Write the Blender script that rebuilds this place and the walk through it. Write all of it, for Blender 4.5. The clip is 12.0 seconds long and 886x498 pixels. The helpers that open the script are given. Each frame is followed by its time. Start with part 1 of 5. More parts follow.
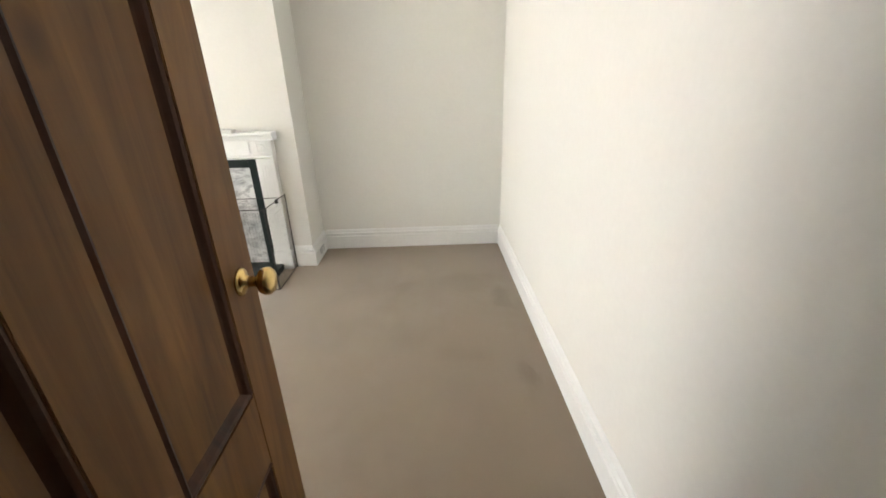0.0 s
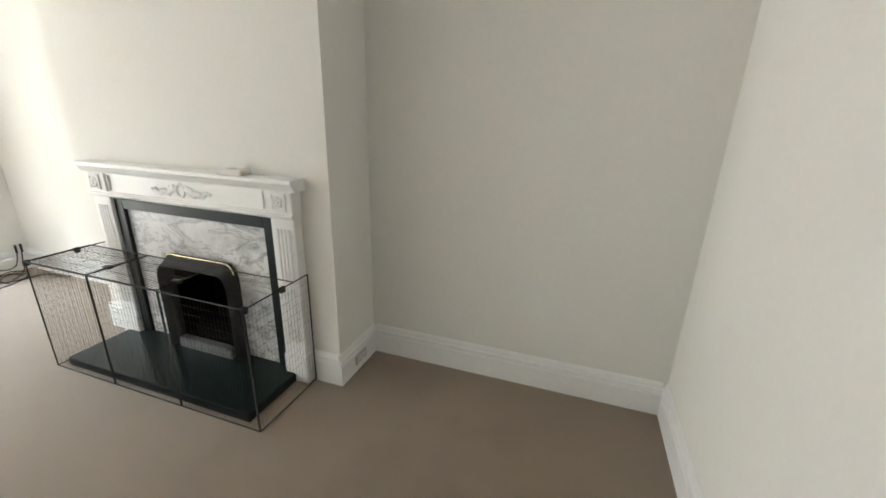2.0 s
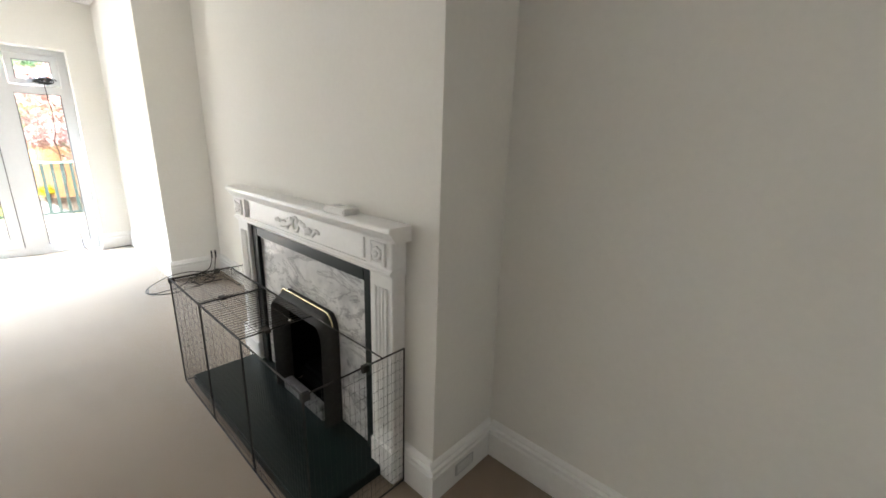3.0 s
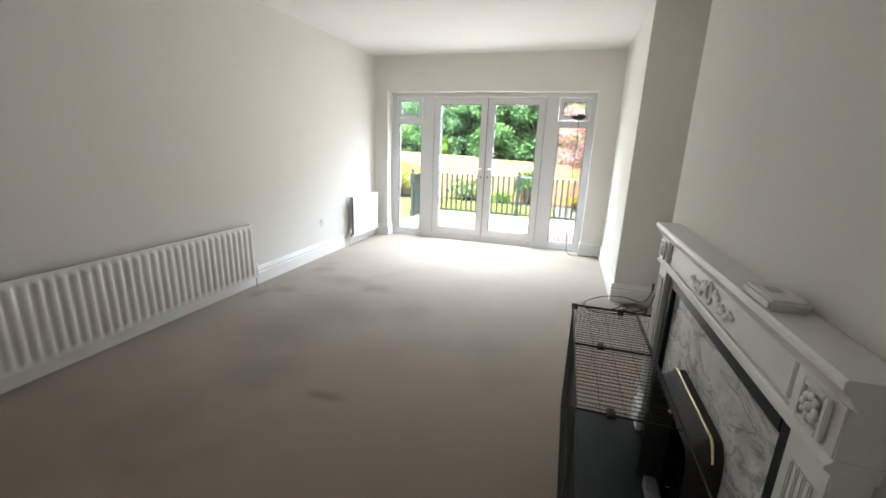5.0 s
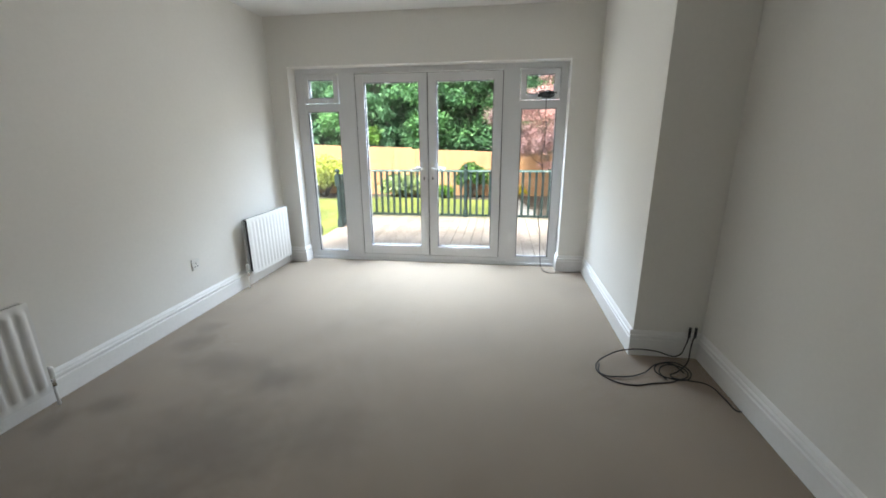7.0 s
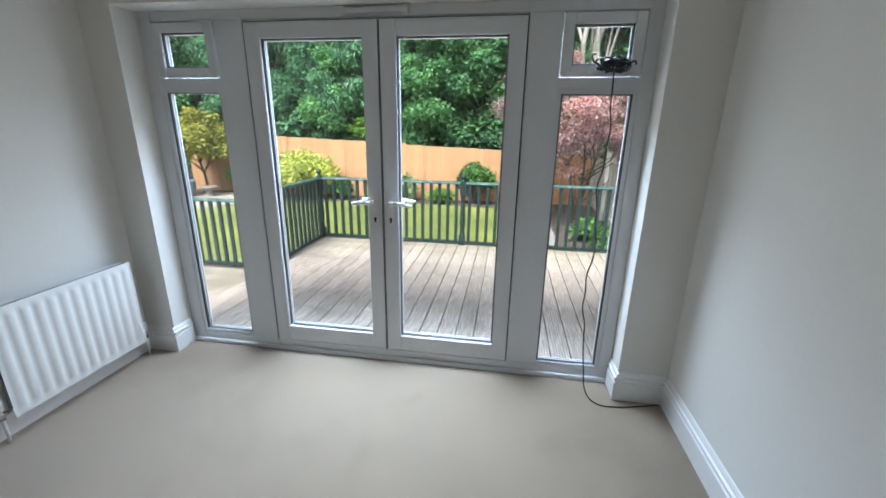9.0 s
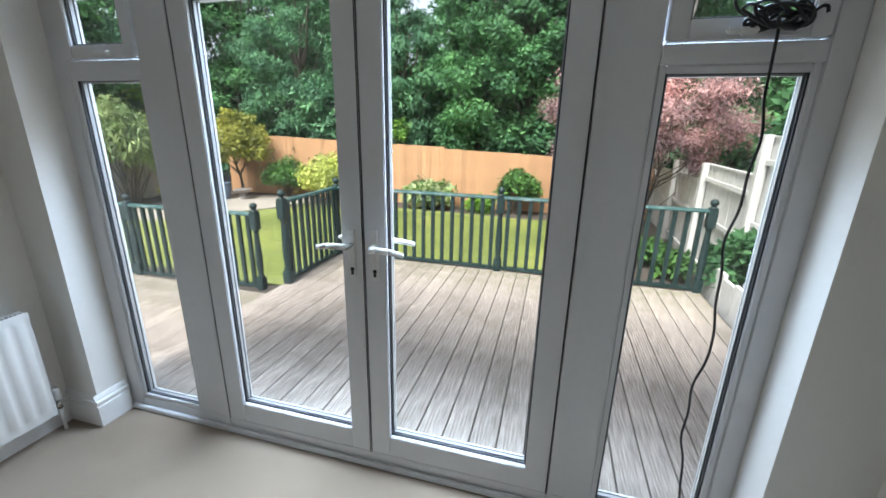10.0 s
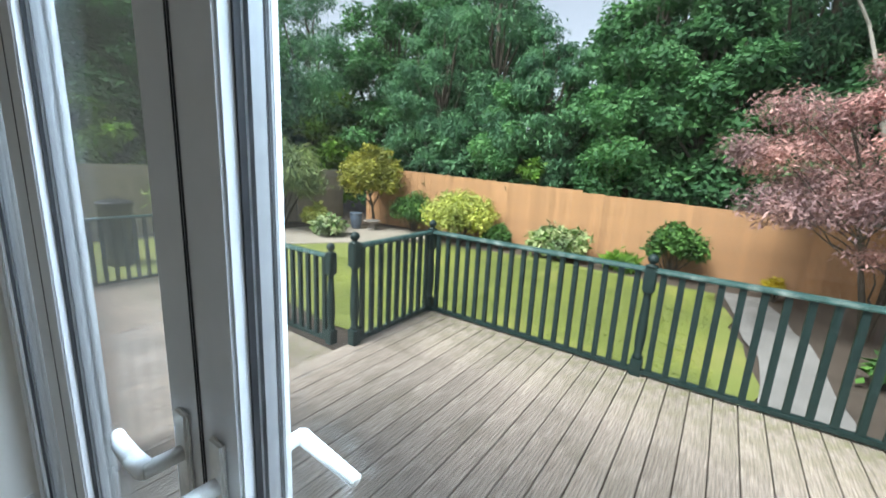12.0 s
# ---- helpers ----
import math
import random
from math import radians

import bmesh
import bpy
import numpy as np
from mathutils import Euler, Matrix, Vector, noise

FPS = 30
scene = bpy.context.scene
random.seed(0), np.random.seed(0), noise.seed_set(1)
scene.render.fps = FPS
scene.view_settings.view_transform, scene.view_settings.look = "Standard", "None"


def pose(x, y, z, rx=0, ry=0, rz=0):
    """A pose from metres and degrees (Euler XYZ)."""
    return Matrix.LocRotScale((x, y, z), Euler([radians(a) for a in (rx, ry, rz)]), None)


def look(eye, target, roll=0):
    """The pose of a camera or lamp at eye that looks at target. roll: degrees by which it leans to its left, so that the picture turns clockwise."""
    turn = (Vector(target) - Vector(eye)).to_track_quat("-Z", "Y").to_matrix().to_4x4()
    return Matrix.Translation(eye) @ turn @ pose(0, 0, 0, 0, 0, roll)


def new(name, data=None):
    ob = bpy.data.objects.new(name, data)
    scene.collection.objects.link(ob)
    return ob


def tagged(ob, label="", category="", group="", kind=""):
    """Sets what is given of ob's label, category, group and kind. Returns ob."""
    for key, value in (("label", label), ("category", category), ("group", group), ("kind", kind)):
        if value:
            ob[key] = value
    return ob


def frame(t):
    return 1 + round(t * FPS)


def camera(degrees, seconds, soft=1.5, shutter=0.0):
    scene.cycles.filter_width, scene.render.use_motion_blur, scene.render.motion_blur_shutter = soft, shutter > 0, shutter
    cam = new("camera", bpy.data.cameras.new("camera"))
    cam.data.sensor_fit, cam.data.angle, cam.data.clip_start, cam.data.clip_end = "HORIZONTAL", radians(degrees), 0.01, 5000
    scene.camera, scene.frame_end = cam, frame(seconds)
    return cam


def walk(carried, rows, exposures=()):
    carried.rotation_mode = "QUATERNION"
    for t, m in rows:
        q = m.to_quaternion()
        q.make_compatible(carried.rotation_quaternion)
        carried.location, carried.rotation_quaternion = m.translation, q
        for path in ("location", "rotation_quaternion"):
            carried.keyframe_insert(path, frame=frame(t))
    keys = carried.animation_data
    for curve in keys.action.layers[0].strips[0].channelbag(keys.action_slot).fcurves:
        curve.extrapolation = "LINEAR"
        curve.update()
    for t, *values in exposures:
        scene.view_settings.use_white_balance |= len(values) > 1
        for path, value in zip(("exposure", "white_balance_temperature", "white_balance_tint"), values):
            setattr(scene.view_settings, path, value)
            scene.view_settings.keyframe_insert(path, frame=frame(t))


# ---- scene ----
cam = camera(95.7, 12.0, soft=1.7)
PATH = [
    (0, (0.174, -0.042, 1.364), (0.194, 1.804, 0.593), -1.7),
    (0.5, (0.269, 0.287, 1.345), (0.324, 2.135, 0.58), 0.1),
    (1, (0.282, 0.663, 1.342), (0.235, 2.52, 0.601), 0.6),
    (1.5, (0.275, 1.073, 1.347), (0.115, 2.956, 0.691), 0.3),
    (2, (0.209, 1.465, 1.361), (-0.397, 3.261, 0.722), 1.6),
    (2.5, (0.12, 1.775, 1.357), (-0.796, 3.459, 0.788), 2.2),
    (3, (0.007, 2.067, 1.359), (-1.293, 3.49, 0.824), 1.8),
    (3.4, (-0.097, 2.245, 1.383), (-1.774, 3.187, 0.836), 1.2),
    (3.5, (-0.137, 2.256, 1.384), (-1.878, 3.081, 0.853), 1.3),
    (3.7, (-0.183, 2.308, 1.387), (-2.022, 2.903, 0.873), 1.7),
    (5.3, (-0.375, 2.458, 1.381), (-2.201, 1.827, 0.865), 1.4),
    (5.5, (-0.458, 2.416, 1.401), (-2.281, 1.786, 0.87), 0.8),
    (6, (-0.776, 2.291, 1.391), (-2.628, 1.751, 0.862), -0.3),
    (6.5, (-1.195, 2.193, 1.383), (-3.083, 1.792, 0.858), -0.6),
    (7, (-1.684, 2.082, 1.413), (-3.589, 1.81, 0.867), -0.4),
    (7.2, (-1.877, 2.017, 1.438), (-3.781, 1.79, 0.866), -0.3),
    (8.8, (-3.574, 2.027, 1.504), (-5.471, 1.77, 0.925), 0.9),
    (9, (-3.789, 2.023, 1.501), (-5.678, 1.728, 0.915), 0.9),
    (9.5, (-4.272, 2.024, 1.51), (-6.136, 1.613, 0.916), 1.3),
    (10, (-4.699, 1.99, 1.507), (-6.547, 1.492, 0.929), 1.2),
    (10.5, (-5.119, 1.992, 1.532), (-6.942, 1.369, 0.997), 1.1),
    (11, (-5.539, 1.922, 1.513), (-7.339, 1.202, 1.02), 1.4),
    (11.5, (-5.772, 1.83, 1.514), (-7.514, 0.964, 1.051), 2.5),
    (12, (-5.85, 1.814, 1.476), (-7.461, 0.705, 1.056), 3.1),
]
# stops, white balance and tint of the automatic picture
EXPOSURE = [(0, 4.95, 6900, 14), (0.5, 4.5, 6850, 13), (1.0, 4.2, 6800, 14), (1.5, 4.4, 6850, 13), (2.0, 4.25, 6800, 13), (2.5, 4.0, 6800, 13), (3.0, 3.85, 6850, 15), (3.5, 3.1, 6850, 14), (5.3, 2.8, 6850, 14), (6.0, 2.55, 6850, 14),
            (7.2, 1.95, 6550, 12), (8.8, 1.4, 6150, 12), (9.5, 1.3, 6150, 13), (10.5, 1.1, 6400, 12), (11.5, 0.9, 6200, 7), (12, 0.85, 6250, 8)]
walk(cam, [(t, look(eye, target, roll)) for t, eye, target, roll in PATH],
     exposures=EXPOSURE)

# ---- light ----
world = bpy.data.worlds.new("overcast_sky")
scene.world = world
world.use_nodes = True
wn = world.node_tree.nodes
sky = wn.new("ShaderNodeTexSky")
sky.sky_type = "NISHITA"
sky.sun_disc = False
sky.sun_elevation, sky.sun_rotation = radians(56), radians(108)
sky.dust_density, sky.air_density = 2.0, 1.0
sky_mute = wn.new("ShaderNodeHueSaturation")
sky_mute.inputs["Saturation"].default_value = 0.45
world.node_tree.links.new(sky.outputs[0], sky_mute.inputs["Color"])
world.node_tree.links.new(sky_mute.outputs[0], wn["Background"].inputs[0])
wn["Background"].inputs[1].default_value = 0.15

sun = new("sun", bpy.data.lights.new("sun", "SUN"))
sun.data.energy, sun.data.angle, sun.data.color = 3.7, radians(25), (0.98, 1.0, 0.97)
sun.matrix_world = look((-4, -6, 14), (-4 - 0.75, -6 + 0.25, 14 - 1.2))

# skylight and light off the pale decking, entering by the opening of the garden doors
glow = new("window_skylight", bpy.data.lights.new("window_skylight", "AREA"))
glow.data.shape, glow.data.size, glow.data.size_y = "RECTANGLE", 2.6, 1.9
glow.data.energy, glow.data.color, glow.data.spread = 8.4, (0.885, 0.945, 1.0), radians(156)
glow.matrix_world = look((-6.19, 1.29, 1.06), (-5.69, 1.29, 1.06))

# light from the open sky overhead, falling steeply through the doors
steep = new("window_zenith_light", bpy.data.lights.new("window_zenith_light", "AREA"))
steep.data.shape, steep.data.size, steep.data.size_y = "RECTANGLE", 2.5, 0.5
steep.data.energy, steep.data.color, steep.data.spread = 33, (0.60, 0.79, 1.0), radians(94)
steep.matrix_world = look((-6.36, 1.29, 1.9), (-6.0, 1.29, 1.2))


# ---- materials ----
def ramp(nt, fac, stops):
    r = nt.nodes.new("ShaderNodeValToRGB")
    el = r.color_ramp.elements
    while len(el) < len(stops):
        el.new(0.5)
    for e, (p, c) in zip(el, stops):
        e.position, e.color = p, (*c, 1)
    nt.links.new(fac, r.inputs[0])
    return r.outputs[0]


def mixed(nt, a, b, fac, how="MIX"):
    m = nt.nodes.new("ShaderNodeMix")
    m.data_type, m.blend_type = "RGBA", how
    for s, v in ((m.inputs[0], fac), (m.inputs[6], a), (m.inputs[7], b)):
        if isinstance(v, (int, float)):
            s.default_value = v
        elif isinstance(v, tuple):
            s.default_value = (*v, 1)
        else:
            nt.links.new(v, s)
    return m.outputs[2]


def noise_of(nt, vec, scale, detail=4, rough=0.55, distort=0.0):
    n = nt.nodes.new("ShaderNodeTexNoise")
    n.inputs["Scale"].default_value, n.inputs["Detail"].default_value = scale, detail
    n.inputs["Roughness"].default_value, n.inputs["Distortion"].default_value = rough, distort
    nt.links.new(vec, n.inputs["Vector"])
    return n.outputs["Fac"]


def stretched(nt, vec, sx, sy, sz):
    m = nt.nodes.new("ShaderNodeMapping")
    m.inputs["Scale"].default_value = (sx, sy, sz)
    nt.links.new(vec, m.inputs["Vector"])
    return m.outputs[0]


def material(name, base, rough=0.6, metal=0.0, grain=60.0, vary=0.08, bump=0.1, stain=0.0, stain_colour=(0.2, 0.15, 0.1), stain_scale=1.5,
             streak=None, random_vary=0.0, sheen=0.0, island=0.0, spread_stains=False):
    """A painted, woven or wooden surface: grain and broad variation, stains, fine relief."""
    m = bpy.data.materials.new(name)
    m.use_nodes = True
    nt = m.node_tree
    bsdf = nt.nodes["Principled BSDF"]
    co = nt.nodes.new("ShaderNodeTexCoord").outputs["Object"]
    vec = stretched(nt, co, *streak) if streak else co
    fine, broad = noise_of(nt, vec, grain), noise_of(nt, co, 2.2, 3)
    dark, light = tuple(c * (1 - vary) for c in base), tuple(min(1, c * (1 + vary)) for c in base)
    colour = ramp(nt, fine, [(0.3, dark), (0.7, light)])
    colour = mixed(nt, colour, ramp(nt, broad, [(0.3, (1 - vary,) * 3), (0.7, (1, 1, 1))]), 0.7, "MULTIPLY")
    if stain:
        where = nt.nodes.new("ShaderNodeNewGeometry").outputs["Position"] if spread_stains else co
        spots = ramp(nt, noise_of(nt, where, stain_scale, 6, 0.65, 0.4), [(0.52, (0, 0, 0)), (0.75, (1, 1, 1))])
        f = nt.nodes.new("ShaderNodeMath")
        f.operation = "MULTIPLY"
        f.inputs[1].default_value = stain
        nt.links.new(spots, f.inputs[0])
        colour = mixed(nt, colour, stain_colour, f.outputs[0])
    if random_vary or island:
        src = nt.nodes.new("ShaderNodeObjectInfo").outputs["Random"] if random_vary else nt.nodes.new("ShaderNodeNewGeometry").outputs["Random Per Island"]
        k = random_vary or island
        colour = mixed(nt, colour, ramp(nt, src, [(0, (1 - k,) * 3), (1, (1 + k * 0.6,) * 3)]), 1.0, "MULTIPLY")
    nt.links.new(colour, bsdf.inputs["Base Color"])
    bsdf.inputs["Roughness"].default_value, bsdf.inputs["Metallic"].default_value = rough, metal
    if sheen:
        bsdf.inputs["Sheen Weight"].default_value = sheen
    if bump:
        b = nt.nodes.new("ShaderNodeBump")
        b.inputs["Strength"].default_value, b.inputs["Distance"].default_value = bump, 0.004
        nt.links.new(noise_of(nt, vec, grain, 5), b.inputs["Height"])
        nt.links.new(b.outputs[0], bsdf.inputs["Normal"])
    return m


def leafy(name, dark, light, through_light=0.25):
    """Leaves: each its own shade of green, with a little light let through."""
    m = bpy.data.materials.new(name)
    m.use_nodes = True
    nt = m.node_tree
    bsdf = nt.nodes["Principled BSDF"]
    rnd = nt.nodes.new("ShaderNodeNewGeometry").outputs["Random Per Island"]
    co = nt.nodes.new("ShaderNodeTexCoord").outputs["Object"]
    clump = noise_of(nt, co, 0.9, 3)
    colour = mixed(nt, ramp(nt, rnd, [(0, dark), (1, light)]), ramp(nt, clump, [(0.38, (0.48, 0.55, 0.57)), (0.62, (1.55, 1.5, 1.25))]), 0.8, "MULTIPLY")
    nt.links.new(colour, bsdf.inputs["Base Color"])
    bsdf.inputs["Roughness"].default_value = 0.65
    bsdf.inputs["Specular IOR Level"].default_value = 0.3
    t = nt.nodes.new("ShaderNodeBsdfTranslucent")
    nt.links.new(colour, t.inputs[0])
    mix = nt.nodes.new("ShaderNodeMixShader")
    mix.inputs[0].default_value = through_light
    nt.links.new(bsdf.outputs[0], mix.inputs[1])
    nt.links.new(t.outputs[0], mix.inputs[2])
    nt.links.new(mix.outputs[0], nt.nodes["Material Output"].inputs[0])
    return m


M_WALL = material("wall_emulsion", (0.81, 0.792, 0.745), 0.85, grain=45, vary=0.012, bump=0.0, stain=0.06, stain_colour=(0.55, 0.52, 0.46))
M_CEIL = material("ceiling_paint", (0.85, 0.845, 0.83), 0.9, grain=90, vary=0.02, bump=0.08)
M_GLOSS = material("white_gloss_paint", (0.86, 0.855, 0.835), 0.38, grain=40, vary=0.02, bump=0.03)
M_UPVC = material("white_upvc", (0.72, 0.725, 0.73), 0.5, grain=30, vary=0.015, bump=0.01)
M_RAD = material("radiator_enamel", (0.8, 0.795, 0.77), 0.35, grain=30, vary=0.02, bump=0.01)
M_GASKET = material("black_gasket", (0.02, 0.02, 0.022), 0.6, bump=0.0)
M_CARPET = material("beige_carpet", (0.295, 0.217, 0.147), 0.95, grain=420, vary=0.18, bump=0.9, stain=0.6, stain_colour=(0.168, 0.118, 0.074), stain_scale=1.6, sheen=0.45)


def carpet_marks(m, marks, tone):
    """Trodden-in dirty marks on the carpet, each a ragged spot of its own."""
    nt = m.node_tree
    bsdf = nt.nodes["Principled BSDF"]
    old = bsdf.inputs["Base Color"].links[0].from_socket
    co = nt.nodes.new("ShaderNodeTexCoord").outputs["Object"]
    rag = noise_of(nt, co, 9, 5, 0.65)
    total = None
    for x, y, sx, sy, strength in marks:
        mp = nt.nodes.new("ShaderNodeMapping")
        mp.inputs["Location"].default_value = (-x / sx, -y / sy, 0)
        mp.inputs["Scale"].default_value = (1 / sx, 1 / sy, 1)
        nt.links.new(co, mp.inputs[0])
        ln = nt.nodes.new("ShaderNodeVectorMath")
        ln.operation = "LENGTH"
        nt.links.new(mp.outputs[0], ln.inputs[0])
        ad = nt.nodes.new("ShaderNodeMath")
        ad.operation = "MULTIPLY_ADD"
        ad.inputs[1].default_value = -1.7
        nt.links.new(rag, ad.inputs[0])
        nt.links.new(ln.outputs["Value"], ad.inputs[2])
        rg = nt.nodes.new("ShaderNodeMapRange")
        rg.inputs["From Min"].default_value, rg.inputs["From Max"].default_value = 0.25, -0.6
        rg.inputs["To Min"].default_value, rg.inputs["To Max"].default_value = 0.0, strength
        nt.links.new(ad.outputs[0], rg.inputs["Value"])
        if total is None:
            total = rg.outputs[0]
        else:
            mx = nt.nodes.new("ShaderNodeMath")
            mx.operation = "MAXIMUM"
            nt.links.new(total, mx.inputs[0])
            nt.links.new(rg.outputs[0], mx.inputs[1])
            total = mx.outputs[0]
    nt.links.new(mixed(nt, old, tone, total), bsdf.inputs["Base Color"])


carpet_marks(M_CARPET, [(-3.3, 0.0, 0.10, 0.13, 1.0), (-3.14, -0.16, 0.12, 0.10, 0.9), (-3.98, -0.04, 0.16, 0.14, 0.9), (-4.2, -0.1, 0.12, 0.12, 0.7), (-3.65, 0.76, 0.16, 0.26, 0.9), (-3.75, 0.4, 0.16, 0.4, 0.7),
                        (-3.1, 0.7, 0.42, 0.45, 0.75), (-2.6, 0.55, 0.5, 0.45, 0.65), (-1.99, 1.28, 0.05, 0.14, 1.0), (-2.1, 0.75, 0.3, 0.3, 0.6), (-3.25, 1.3, 0.3, 0.24, 0.5), (-1.5, 0.6, 0.35, 0.35, 0.5),
                        (0.58, 2.35, 0.07, 0.2, 0.55), (0.6, 1.55, 0.06, 0.16, 0.5), (-0.09, 2.54, 0.14, 0.10, 0.4), (0.35, 2.6, 0.26, 0.2, 0.4)], (0.15, 0.104, 0.066))
M_BRASS = material("brass", (0.72, 0.52, 0.22), 0.22, 1.0, grain=50, vary=0.1, bump=0.02)
M_BRASSTRIM = material("pale_worn_brass", (0.86, 0.76, 0.5), 0.25, 1.0, grain=50, vary=0.12, bump=0.02)
M_CHROME = material("chrome", (0.75, 0.75, 0.74), 0.2, 1.0, bump=0.0)
M_IRON = material("black_iron", (0.022, 0.02, 0.018), 0.65, 0.0, grain=80, vary=0.2, bump=0.1)
M_WIRE = material("dull_bronze_wire", (0.06, 0.05, 0.042), 0.5, 0.5, grain=80, vary=0.2, bump=0.1)
M_GRANITE = material("dark_green_granite", (0.007, 0.016, 0.014), 0.28, grain=140, vary=0.5, bump=0.0)
M_FIRE = material("black_firebox", (0.004, 0.004, 0.0045), 0.75, grain=40, vary=0.3, bump=0.05)
M_FRET = material("worn_grey_metal", (0.24, 0.235, 0.23), 0.45, 0.5, grain=50, vary=0.25, bump=0.05)
M_STEEL = material("dark_bronze_steel", (0.032, 0.031, 0.03), 0.6, 0.2, grain=60, vary=0.2, bump=0.02)
M_GAPSHADE = material("gap_shade_dark_steel", (0.05, 0.05, 0.052), 0.6, 0.3, grain=60, vary=0.2, bump=0.05)
M_CABLE = material("black_cable", (0.015, 0.015, 0.015), 0.45, bump=0.0)
M_PLASTIC = material("white_plastic", (0.78, 0.77, 0.74), 0.4, bump=0.0)
M_SPACER = material("grey_aluminium_spacer", (0.36, 0.37, 0.38), 0.4, 0.6, bump=0.0)
M_GREY = material("grey_plate", (0.5, 0.5, 0.5), 0.4, bump=0.0)
M_DECK = material("weathered_decking", (0.47, 0.395, 0.335), 0.8, grain=18, vary=0.42, bump=0.6, streak=(0.35, 6, 6), stain=0.85, stain_colour=(0.205, 0.178, 0.135), stain_scale=2.1, random_vary=0.14, spread_stains=True)


def moss_end(m, reach, tone):
    """Damp green moss on the outer ends of the boards."""
    nt = m.node_tree
    bsdf = nt.nodes["Principled BSDF"]
    old = bsdf.inputs["Base Color"].links[0].from_socket
    co = nt.nodes.new("ShaderNodeTexCoord").outputs["Object"]
    xyz = nt.nodes.new("ShaderNodeSeparateXYZ")
    nt.links.new(co, xyz.inputs[0])
    near = nt.nodes.new("ShaderNodeMapRange")
    near.inputs["From Max"].default_value = reach
    near.inputs["To Min"].default_value, near.inputs["To Max"].default_value = 0.85, 0.0
    nt.links.new(xyz.outputs[0], near.inputs["Value"])
    f = nt.nodes.new("ShaderNodeMath")
    f.operation = "MULTIPLY"
    nt.links.new(near.outputs[0], f.inputs[0])
    nt.links.new(ramp(nt, noise_of(nt, co, 7, 5, 0.65), [(0.42, (0, 0, 0)), (0.6, (1, 1, 1))]), f.inputs[1])
    nt.links.new(mixed(nt, old, tone, f.outputs[0]), bsdf.inputs["Base Color"])


moss_end(M_DECK, 0.9, (0.17, 0.175, 0.07))
M_BIN = material("dark_grey_plastic", (0.035, 0.04, 0.042), 0.4, grain=40, vary=0.15, bump=0.05)
M_GREEN = material("dark_green_woodstain", (0.005, 0.024, 0.022), 0.6, grain=25, vary=0.25, bump=0.2, stain=0.2, stain_colour=(0.06, 0.10, 0.09), stain_scale=6)
# pale mottling paints both bleached wear and the bright highlight along the rail top
M_RAILTOP = material("worn_highlit_green_rail", (0.03, 0.085, 0.076), 0.45, grain=30, vary=0.3, bump=0.2, stain=0.75, stain_colour=(0.34, 0.39, 0.36), stain_scale=7)
M_FENCE = material("orange_fence_boards", (0.52, 0.285, 0.14), 0.8, grain=14, vary=0.2, bump=0.3, streak=(6, 6, 0.5), random_vary=0.16)
M_OLDFENCE = material("weathered_fence_boards", (0.50, 0.44, 0.35), 0.85, grain=14, vary=0.25, bump=0.35, streak=(6, 6, 0.5), stain=0.35, stain_colour=(0.17, 0.19, 0.14), random_vary=0.16)
M_PALEFENCE = material("pale_grey_fence_boards", (0.66, 0.64, 0.59), 0.85, grain=12, vary=0.2, bump=0.3, streak=(6, 6, 0.6), stain=0.4, stain_colour=(0.3, 0.31, 0.26), random_vary=0.12)
M_BARK = material("bark", (0.10, 0.08, 0.06), 0.9, grain=20, vary=0.4, bump=0.8, streak=(3, 3, 0.6))
M_PALEBARK = material("pale_bark", (0.33, 0.305, 0.265), 0.8, grain=16, vary=0.3, bump=0.5, streak=(3, 3, 0.7), stain=0.3, stain_colour=(0.2, 0.19, 0.16))
M_SOIL = material("soil_bed", (0.085, 0.065, 0.05), 0.95, grain=45, vary=0.45, bump=1.0)
M_GRAVEL = material("pale_gravel", (0.27, 0.26, 0.25), 0.9, grain=90, vary=0.4, bump=1.0)
M_PAVING = material("pale_sandy_paving", (0.36, 0.315, 0.26), 0.9, grain=60, vary=0.3, bump=0.8, stain=0.4, stain_colour=(0.2, 0.17, 0.13), stain_scale=2.5)
M_STONE = material("weathered_stone", (0.30, 0.27, 0.24), 0.85, grain=50, vary=0.3, bump=0.5, stain=0.3, stain_colour=(0.14, 0.15, 0.1), stain_scale=8)
M_GLAZE = material("blue_grey_glaze", (0.13, 0.17, 0.23), 0.35, grain=30, vary=0.2, bump=0.05)
M_GRASS = material("lawn", (0.20, 0.235, 0.055), 0.9, grain=160, vary=0.3, bump=1.0, stain=0.55, stain_colour=(0.37, 0.32, 0.11), stain_scale=0.9)
M_BLADE = leafy("grass_blades", (0.2, 0.25, 0.05), (0.30, 0.34, 0.09), 0.4)
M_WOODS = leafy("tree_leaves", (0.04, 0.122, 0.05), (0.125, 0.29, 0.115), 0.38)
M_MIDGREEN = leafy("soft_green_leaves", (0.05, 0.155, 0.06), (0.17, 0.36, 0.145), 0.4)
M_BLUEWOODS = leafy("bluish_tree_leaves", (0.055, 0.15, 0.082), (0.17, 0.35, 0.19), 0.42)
M_BRIGHT = leafy("bright_leaves", (0.09, 0.22, 0.03), (0.27, 0.46, 0.08), 0.4)
M_YELLOW = leafy("golden_leaves", (0.30, 0.36, 0.07), (0.62, 0.64, 0.2), 0.35)
M_GOLDOLIVE = leafy("olive_golden_leaves", (0.19, 0.21, 0.035), (0.52, 0.49, 0.10), 0.35)
M_VARIEG = leafy("variegated_leaves", (0.10, 0.20, 0.05), (0.50, 0.55, 0.33), 0.3)
